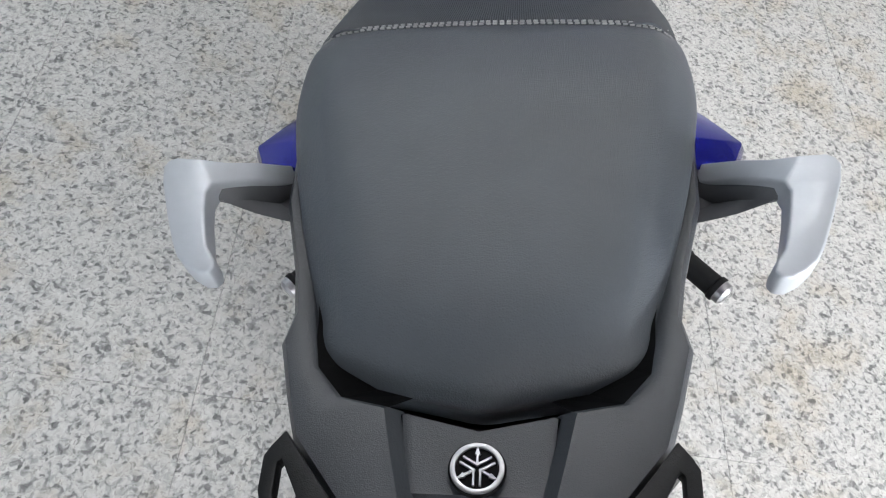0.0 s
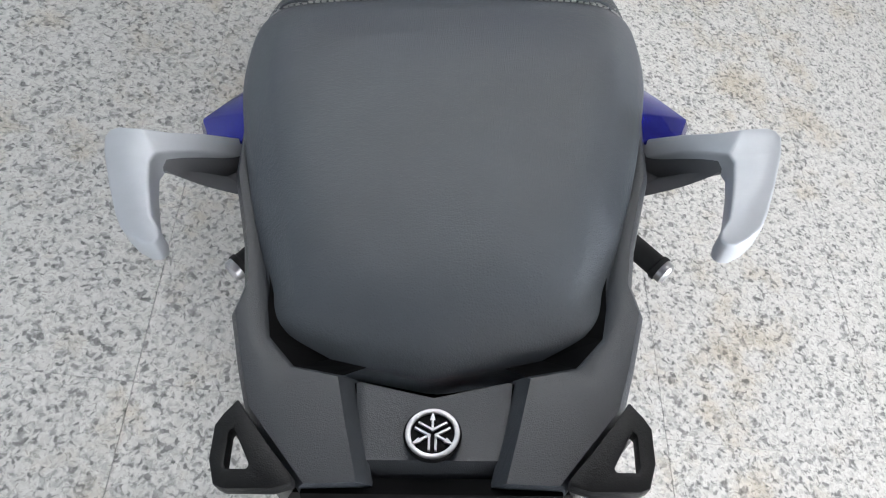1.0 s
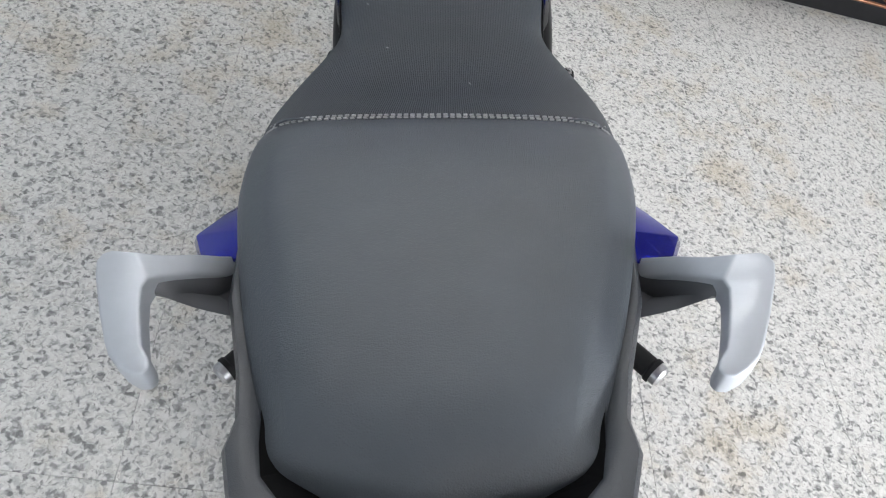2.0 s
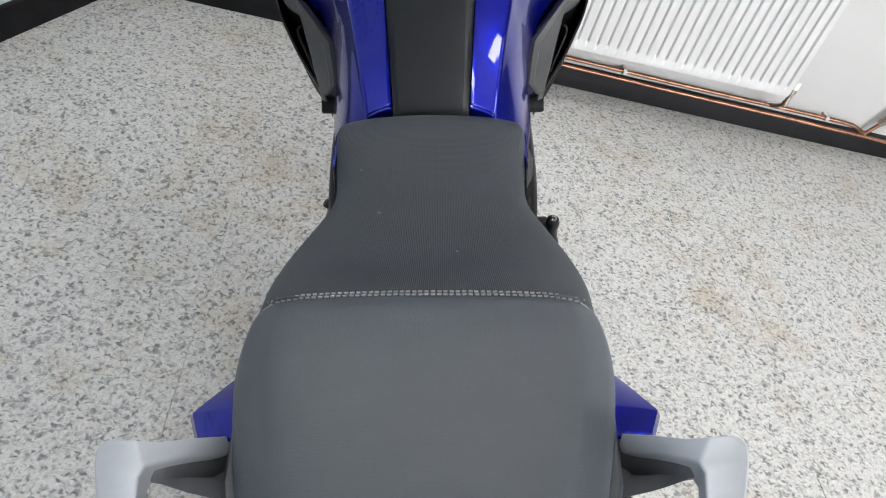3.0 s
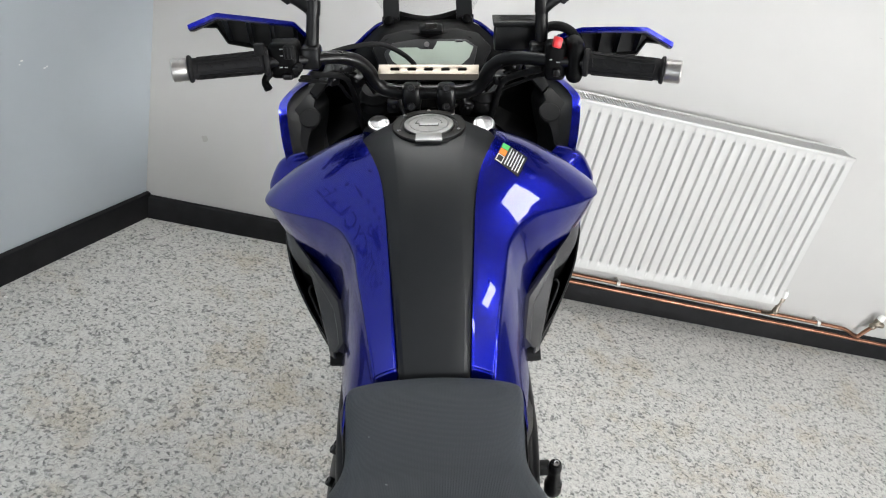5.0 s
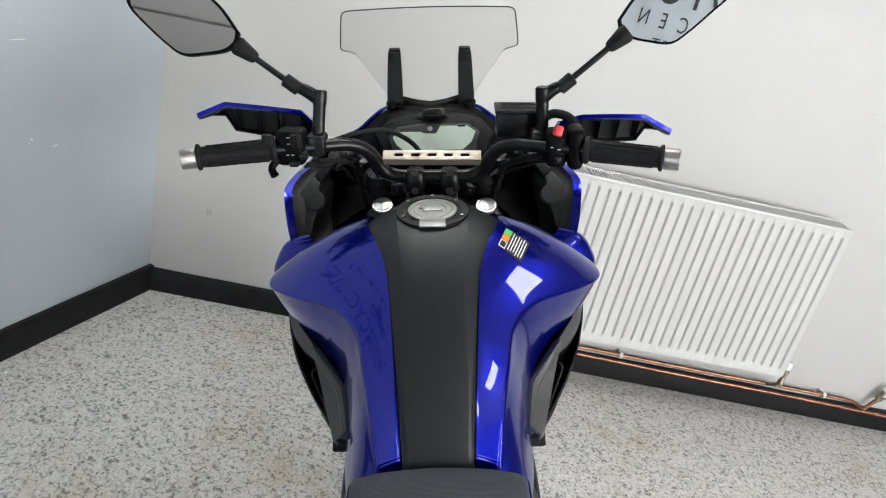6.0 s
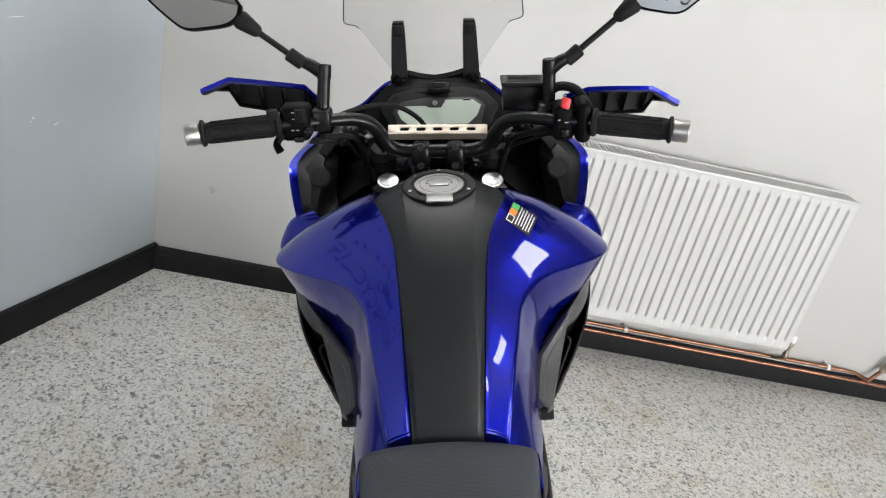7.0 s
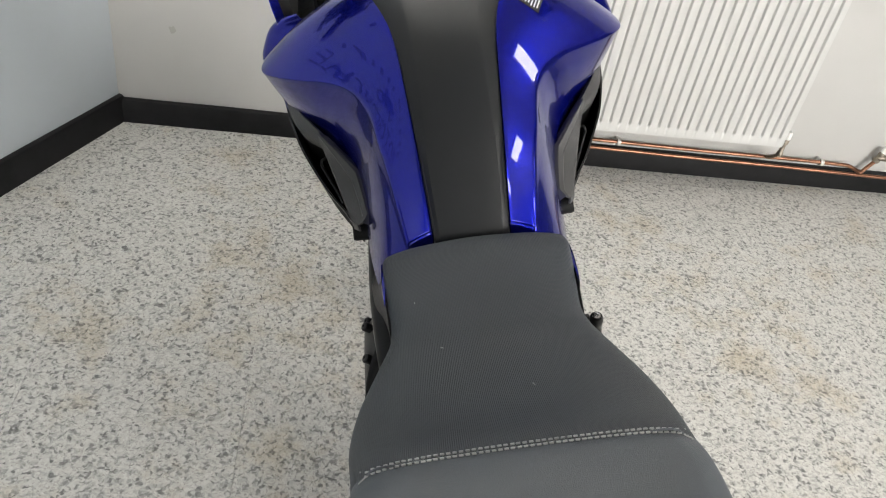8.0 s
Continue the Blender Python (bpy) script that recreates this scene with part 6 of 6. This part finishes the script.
for s in (1, -1):
    part("crankcase_cover", lathe(fresh(), [(0.095, -0.02), (0.095, 0.03), (0.085, 0.045), (0.05, 0.052), (0.0001, 0.052)], towards((s * 0.145, 0.14 if s > 0 else 0.20, 0.40), (s, 0, 0)), 32), ENGINE_GREY, engine, "round dark crankcase cover", smooth=40)
    for k in range(6):
        part("fin", box(fresh(), (-0.120, 0.12, 0.53 + 0.022 * k) if s < 0 else (0.108, 0.12, 0.53 + 0.022 * k), (-0.108, 0.35, 0.538 + 0.022 * k) if s < 0 else (0.120, 0.35, 0.538 + 0.022 * k), 0.002), ENGINE_GREY, engine)
    part("rider_peg", tube(fresh(), [(s * 0.17, -0.02, 0.345), (s * 0.22, -0.025, 0.345), (s * 0.275, -0.030, 0.345)], 0.013, 12, 1), RUBBER, bike, "black rider foot peg", smooth=50)
    part("peg_plate", slab(fresh(), [(-0.05, 0.28), (0.02, 0.33), (0.06, 0.40), (0.05, 0.55), (0.0, 0.60), (-0.04, 0.50)], 0.012, bevel=0.003, m=Matrix.Translation((s * 0.165, 0, 0)) @ Matrix(((0, 0, 1), (1, 0, 0), (0, 1, 0))).to_4x4()), BLACK_PAINT, bike, smooth=40)

# brake master cylinder and linkage that stand out on the right
mc = part("rear_brake_cylinder", lathe(fresh(), [(0.014, -0.055), (0.0155, -0.05), (0.0155, -0.028), (0.012, -0.022), (0.0105, 0.006), (0.0115, 0.010), (0.0118, 0.022), (0.010, 0.027), (0.0068, 0.0275), (0.006, 0.024)], pose(0.1984, 0.181, 0.560, 10), 18), BLACK_PAINT, bike, "black rear brake fitting with a bright bolt", smooth=35)
part("bolt", lathe(fresh(), [(0.0065, 0.024), (0.0065, 0.030), (0.0035, 0.031), (0.0028, 0.027)], pose(0.1984, 0.181, 0.560, 10), 12), CHROME, mc, smooth=30)
part("link", box(fresh(), (0.150, 0.178, 0.555), (0.192, 0.200, 0.575), 0.004), BLACK_PAINT, mc, smooth=40)
part("rod", tube(fresh(), [(0.158, 0.215, 0.600), (0.160, 0.235, 0.63), (0.162, 0.275, 0.675), (0.155, 0.30, 0.70)], 0.0042, 8, 4), BLACK_PAINT, mc, smooth=60)
part("rod_end", lathe(fresh(), [(0.006, -0.02), (0.0065, -0.004), (0.0065, 0.004), (0.005, 0.008), (0.003, 0.010)], towards((0.164, 0.205, 0.598), (1, 0, 0)), 12), ALLOY, mc, smooth=35)
part("hose", tube(fresh(), [(0.192, 0.135, 0.545), (0.200, 0.10, 0.52), (0.190, 0.06, 0.48), (0.17, 0.02, 0.46)], 0.006, 8, 4), RUBBER, mc, smooth=60)
cover = part("clutch_cover", lathe(fresh(), [(0.075, -0.02), (0.078, 0.0), (0.072, 0.020), (0.05, 0.030), (0.046, 0.024), (0.0001, 0.024)], towards((0.185, 0.10, 0.43), (1, 0, 0.15)), 30), ENGINE_GREY, bike, "dark grey clutch cover", smooth=35)
# generator cover and shift linkage on the left
part("generator_cover", lathe(fresh(), [(0.070, -0.02), (0.072, 0.0), (0.066, 0.022), (0.045, 0.034), (0.0001, 0.036)], towards((-0.165, 0.22, 0.47), (-1, 0, 0.1)), 30), ENGINE_GREY, bike, "dark generator cover", smooth=35)
sprocket = part("sprocket_cover", loft(fresh(), [[(-0.13, y, z + h), (-0.165, y, z + h * 0.96), (-0.188, y, z + h * 0.75), (-0.197, y, z + h * 0.4), (-0.194, y, z), (-0.13, y, z - 0.02)] for y, z, h in ((0.08, 0.47, 0.03), (0.10, 0.47, 0.065), (0.15, 0.475, 0.085), (0.21, 0.48, 0.095), (0.27, 0.48, 0.085), (0.30, 0.485, 0.05), (0.31, 0.485, 0.02))], 3, 2), ENGINE_GREY, bike, "grey brown cast sprocket cover", smooth=50)
for y, z in ((0.115, 0.535), (0.175, 0.560), (0.245, 0.566), (0.285, 0.540)):
    part("cover_bolt", lathe(fresh(), [(0.0085, -0.012), (0.0085, 0.004), (0.0065, 0.006), (0.0032, 0.006), (0.003, 0.001), (0.0001, 0.001)], towards((-0.186, y, z), (-0.75, 0, 0.66)), 14), BOLT, sprocket, smooth=35)
part("breather_hose", tube(fresh(), [(-0.125, 0.27, 0.60), (-0.145, 0.225, 0.588), (-0.160, 0.180, 0.575), (-0.176, 0.140, 0.558), (-0.184, 0.115, 0.53), (-0.180, 0.09, 0.48)], 0.010, 10, 5), RUBBER, bike, "black rubber hose beside the engine", smooth=60)
part("shift_rod", tube(fresh(), [(-0.185, 0.20, 0.40), (-0.195, 0.12, 0.36), (-0.195, 0.02, 0.35)], 0.005, 8, 3), CHROME, bike, smooth=60)
part("side_stand", tube(fresh(), [(-0.11, 0.06, 0.33), (-0.20, 0.10, 0.20), (-0.30, 0.14, 0.088)], [0.013, 0.012, 0.013], 12, 3), BLACK_PAINT, bike, "black side stand", smooth=60)
part("stand_foot", box(fresh(), (-0.335, 0.11, 0.075), (-0.285, 0.17, 0.087), 0.003, pose(0, 0, 0, 0, 0, 0)), BLACK_PAINT, bike)
part("exhaust", tube(fresh(), [(0.07, 0.36, 0.52), (0.06, 0.46, 0.40), (0.04, 0.42, 0.26), (0.05, 0.20, 0.20), (0.09, 0.0, 0.20), (0.12, -0.15, 0.22), (0.13, -0.32, 0.26)], [0.022, 0.024, 0.026, 0.05, 0.06, 0.05, 0.035], 18, 5), ALLOY, bike, "stubby alloy exhaust under the engine", smooth=60)
part("coolant_radiator", box(fresh(), (-0.15, 0.50, 0.48), (0.15, 0.54, 0.76), 0.006), DARK, bike, "black coolant radiator", smooth=40)
both("swingarm", lambda bm: tube(bm, [(0.09, -0.02, 0.39), (0.105, -0.25, 0.35), (0.11, -0.50, 0.305), (0.11, -0.56, 0.30)], [0.03, 0.027, 0.024, 0.024], 12, 4), BLACK_PAINT, label="black swingarm", smooth=60)


def wheel(name, y, radius, width, m, label):
    rows = [(radius - 0.105, -width * 0.42), (radius - 0.06, -width * 0.52), (radius - 0.022, -width * 0.46), (radius - 0.004, -width * 0.24), (radius, 0), (radius - 0.004, width * 0.24), (radius - 0.022, width * 0.46), (radius - 0.06, width * 0.52), (radius - 0.105, width * 0.42)]
    bm = fresh()
    p = m @ towards((0, 0, 0), (1, 0, 0))
    rings = [[(r * math.cos(a), r * math.sin(a), h) for a in np.linspace(0, 2 * math.pi, 64, endpoint=False)] for r, h in rows]
    loft(bm, rings, closed=True)
    bmesh.ops.transform(bm, matrix=p, verts=bm.verts)
    root = part(name, bm, RUBBER, bike, label, smooth=60)
    bm = fresh()
    r0 = radius - 0.10
    rings = [[(r * math.cos(a), r * math.sin(a), h) for a in np.linspace(0, 2 * math.pi, 64, endpoint=False)] for r, h in ((r0 + 0.002, -width * 0.43), (r0 - 0.018, -width * 0.30), (r0 - 0.022, 0), (r0 - 0.018, width * 0.30), (r0 + 0.002, width * 0.43))]
    loft(bm, rings, closed=True)
    bmesh.ops.transform(bm, matrix=p, verts=bm.verts)
    shell(part("rim", bm, BLACK_PAINT, root, "black cast wheel rim", smooth=60), 0.006)
    for k in range(10):
        a = 2 * math.pi * k / 10
        part("spoke", tube(fresh(), [p @ Vector((0.03 * math.cos(a), 0.03 * math.sin(a), 0)), p @ Vector((r0 * 0.6 * math.cos(a), r0 * 0.6 * math.sin(a), 0.004)), p @ Vector(((r0 - 0.02) * math.cos(a), (r0 - 0.02) * math.sin(a), 0))], [0.012, 0.009, 0.011], 8, 3), BLACK_PAINT, root, smooth=60)
    part("hub", lathe(fresh(), [(0.02, -0.075), (0.042, -0.06), (0.045, 0.06), (0.02, 0.075)], p, 24), BLACK_PAINT, root, smooth=40)
    part("brake_disc", slab(fresh(), circle(0, 0, 0.12, 40), 0.005, [circle(0, 0, 0.085, 40)], m=p @ pose(0, 0, 0.07)), STEEL, root)
    return root


rear = wheel("rear_wheel", -0.56, 0.310, 0.17, Matrix.Translation((0, -0.56, 0.300)), "black cast rear wheel with road tyre")
front = wheel("front_wheel", 0.90, 0.300, 0.12, STEER @ Matrix.Translation((0, 0.905, 0.292)), "black cast front wheel with road tyre")
bm = fresh()
loft(bm, [[(x, 0.905 + 0.325 * math.cos(a), 0.292 + 0.325 * math.sin(a) - abs(x) * 0.35) for x in (-0.07, -0.04, 0, 0.04, 0.07)] for a in np.linspace(radians(50), radians(165), 14)])
shell(part("front_mudguard", bm, BLUE, bike, "glossy blue front mudguard", smooth=50), 0.003)

# ---- painted shop lettering on the grey walls ----
def wall_text(text, along, height, size, parent, squeeze=1.0, spacing=1.0):
    cu = bpy.data.curves.new("letters", "FONT")
    cu.body, cu.size, cu.align_x, cu.extrude, cu.space_character = text, size, "CENTER", 0.002, spacing
    ob = new("letters", cu)
    ob.parent = parent
    ob.matrix_local = pose(along, height, 0.003) @ Matrix.Diagonal((squeeze, 1, 1, 1))
    cu.materials.append(LETTER)
    return ob


def shop_sign(m, k):
    """The shop's lettering: two words, a small motorcycle shape and an arc of letters too small to read. k: its size."""
    sign = thing("wall_sign", "dark painted shop lettering with a small motorcycle outline", "sign", "shop signs", m=m)
    wall_text("MOTORCYCLE", 0, 0.0, 0.40 * k, sign, 0.60, 1.06)
    wall_text("CENTRE", 0, -0.16 * k, 0.145 * k, sign, 0.66, 2.5)
    wall_text("EST", -0.24 * k, -0.29 * k, 0.09 * k, sign, 1.0, 1.3)
    for n in range(4):
        part("letter_bar", box(fresh(), ((0.02 + 0.09 * n) * k, -0.29 * k, 0.001), ((0.07 + 0.09 * n) * k, -0.225 * k, 0.004)), LETTER, sign)
    for n in range(13):
        a = radians(152 - 9.5 * n)
        part("letter_bar", box(fresh(), (-0.03 * k, -0.05 * k, 0.001), (0.03 * k, 0.05 * k, 0.004), 0, pose(1.0 * k * math.cos(a), (-0.10 + 0.95 * math.sin(a)) * k, 0, 0, 0, math.degrees(a) - 90)), LETTER, sign)
    for cx in (-0.20, 0.20):
        part("wheel_shape", slab(fresh(), circle(cx * k, 0.46 * k, 0.095 * k, 24), 0.004, [circle(cx * k, 0.46 * k, 0.065 * k, 24)], m=pose(0, 0, 0.005)), LETTER, sign)
    part("body_shape", slab(fresh(), [(x * k, y * k) for x, y in ((-0.24, 0.60), (-0.10, 0.56), (-0.02, 0.63), (0.10, 0.62), (0.16, 0.70), (0.20, 0.68), (0.17, 0.58), (0.20, 0.47), (0.10, 0.44), (-0.12, 0.44), (-0.18, 0.50))], 0.004, m=pose(0, 0, 0.006)), LETTER, sign)
    return sign


shop_sign(M_REAR @ pose(3.92, 1.49, 0), 1.0)
shop_sign(M_LEFT @ pose(3.77, 1.25, 0) @ Matrix.Diagonal((1.05, 1, 1, 1)), 0.60)


# small chips and scuffs on the painted walls, where bare plaster shows
def wall_chip(parent, m, x, z, w, h, seed):
    rng = random.Random(seed)
    bm = fresh()
    slab(bm, [(w * math.cos(a) * rng.uniform(0.6, 1.1), h * math.sin(a) * rng.uniform(0.6, 1.1)) for a in np.linspace(0, 2 * math.pi, 9, endpoint=False)], 0.0006)
    ob = part("chip", bm, CHIP_WHITE, parent)
    ob.matrix_local = pose(x, z, 0.0007)


for n, (x, z, w, h) in enumerate(((5.187, 0.680, 0.005, 0.003), (5.180, 0.670, 0.003, 0.002), (5.262, 0.646, 0.006, 0.002), (5.27, 0.649, 0.003, 0.003), (5.147, 0.963, 0.030, 0.0014), (5.154, 1.009, 0.0016, 0.0016), (5.05, 0.80, 0.002, 0.002), (5.02, 0.55, 0.003, 0.002))):
    wall_chip(wall_left, M_LEFT, x, z, w, h, n)
# ragged edge of white paint where the two walls meet
rng = random.Random(8)
bm = fresh()
loft(bm, [[(5.691 - 0.0012 - 0.0026 * rng.random(), z, 0.0008), (5.6905, z, 0.0008)] for z in np.arange(0.11, 2.6, 0.022)])
ob = part("paint_edge", bm, WHITE_WALL, wall_left)
for n, (x, z, w, h, stuff) in enumerate(((2.35, 1.204, 0.010, 0.0008, MARK_GREY), (0.195, 0.351, 0.015, 0.014, SMUDGE), (0.188, 0.357, 0.006, 0.007, SMUDGE), (0.95, 1.05, 0.002, 0.0015, MARK_GREY))):
    rng = random.Random(70 + n)
    bm = fresh()
    slab(bm, [(w * math.cos(a) * rng.uniform(0.6, 1.1), h * math.sin(a) * rng.uniform(0.6, 1.1)) for a in np.linspace(0, 2 * math.pi, 9, endpoint=False)], 0.0006)
    ob = part("scuff", bm, stuff, wall_back)
    ob.matrix_local = pose(x, z, 0.0007 + 0.0005 * n)

crumb = thing("plaster_crumb", "small white plaster crumb on the floor beside the skirting", "crumb", m=pose(-1.33, 1.157, 0.0))
part("crumb_body", slab(fresh(), [(-0.005, -0.002), (0.001, -0.0035), (0.006, 0.0), (0.002, 0.003), (-0.004, 0.0025)], 0.003, m=pose(0, 0, 0.003)), CHIP_WHITE, crumb)

# ---- floor slabs ----
TILE, GAP, X0, Y0 = 0.497, 0.0007, -0.561, -0.322


def tile_mesh():
    bm = fresh()
    h = TILE / 2 - GAP / 2
    box(bm, (-h, -h, -0.02), (h, h, 0.0), 0.0006, None, 1)
    me = bpy.data.meshes.new("slab")
    bm.to_mesh(me)
    bm.free()
    me.materials.append(TERRAZZO)
    return me


slab_mesh = tile_mesh()
rng = random.Random(11)
turn = radians(0.55)
for i in range(-6, 8):
    for j in range(-7, 5):
        cx, cy = X0 + TILE * (i + 0.5), Y0 + TILE * (j + 0.5)
        x = cx - turn * (cy - Y0) * -1
        y = cy - turn * (cx - X0)
        # only where there is room between the walls
        if y > 1.76 + TILE * 0.5 or x < -1.11 + 0.457 * (y - 1.765) - 0.35:
            continue
        ob = new("slab", slab_mesh)
        ob.parent = floor
        ob.matrix_local = Matrix.Translation((x, y, rng.uniform(-0.0003, 0.0002))) @ pose(0, 0, 0, 0, 0, -math.degrees(turn) + 90 * rng.randrange(4))
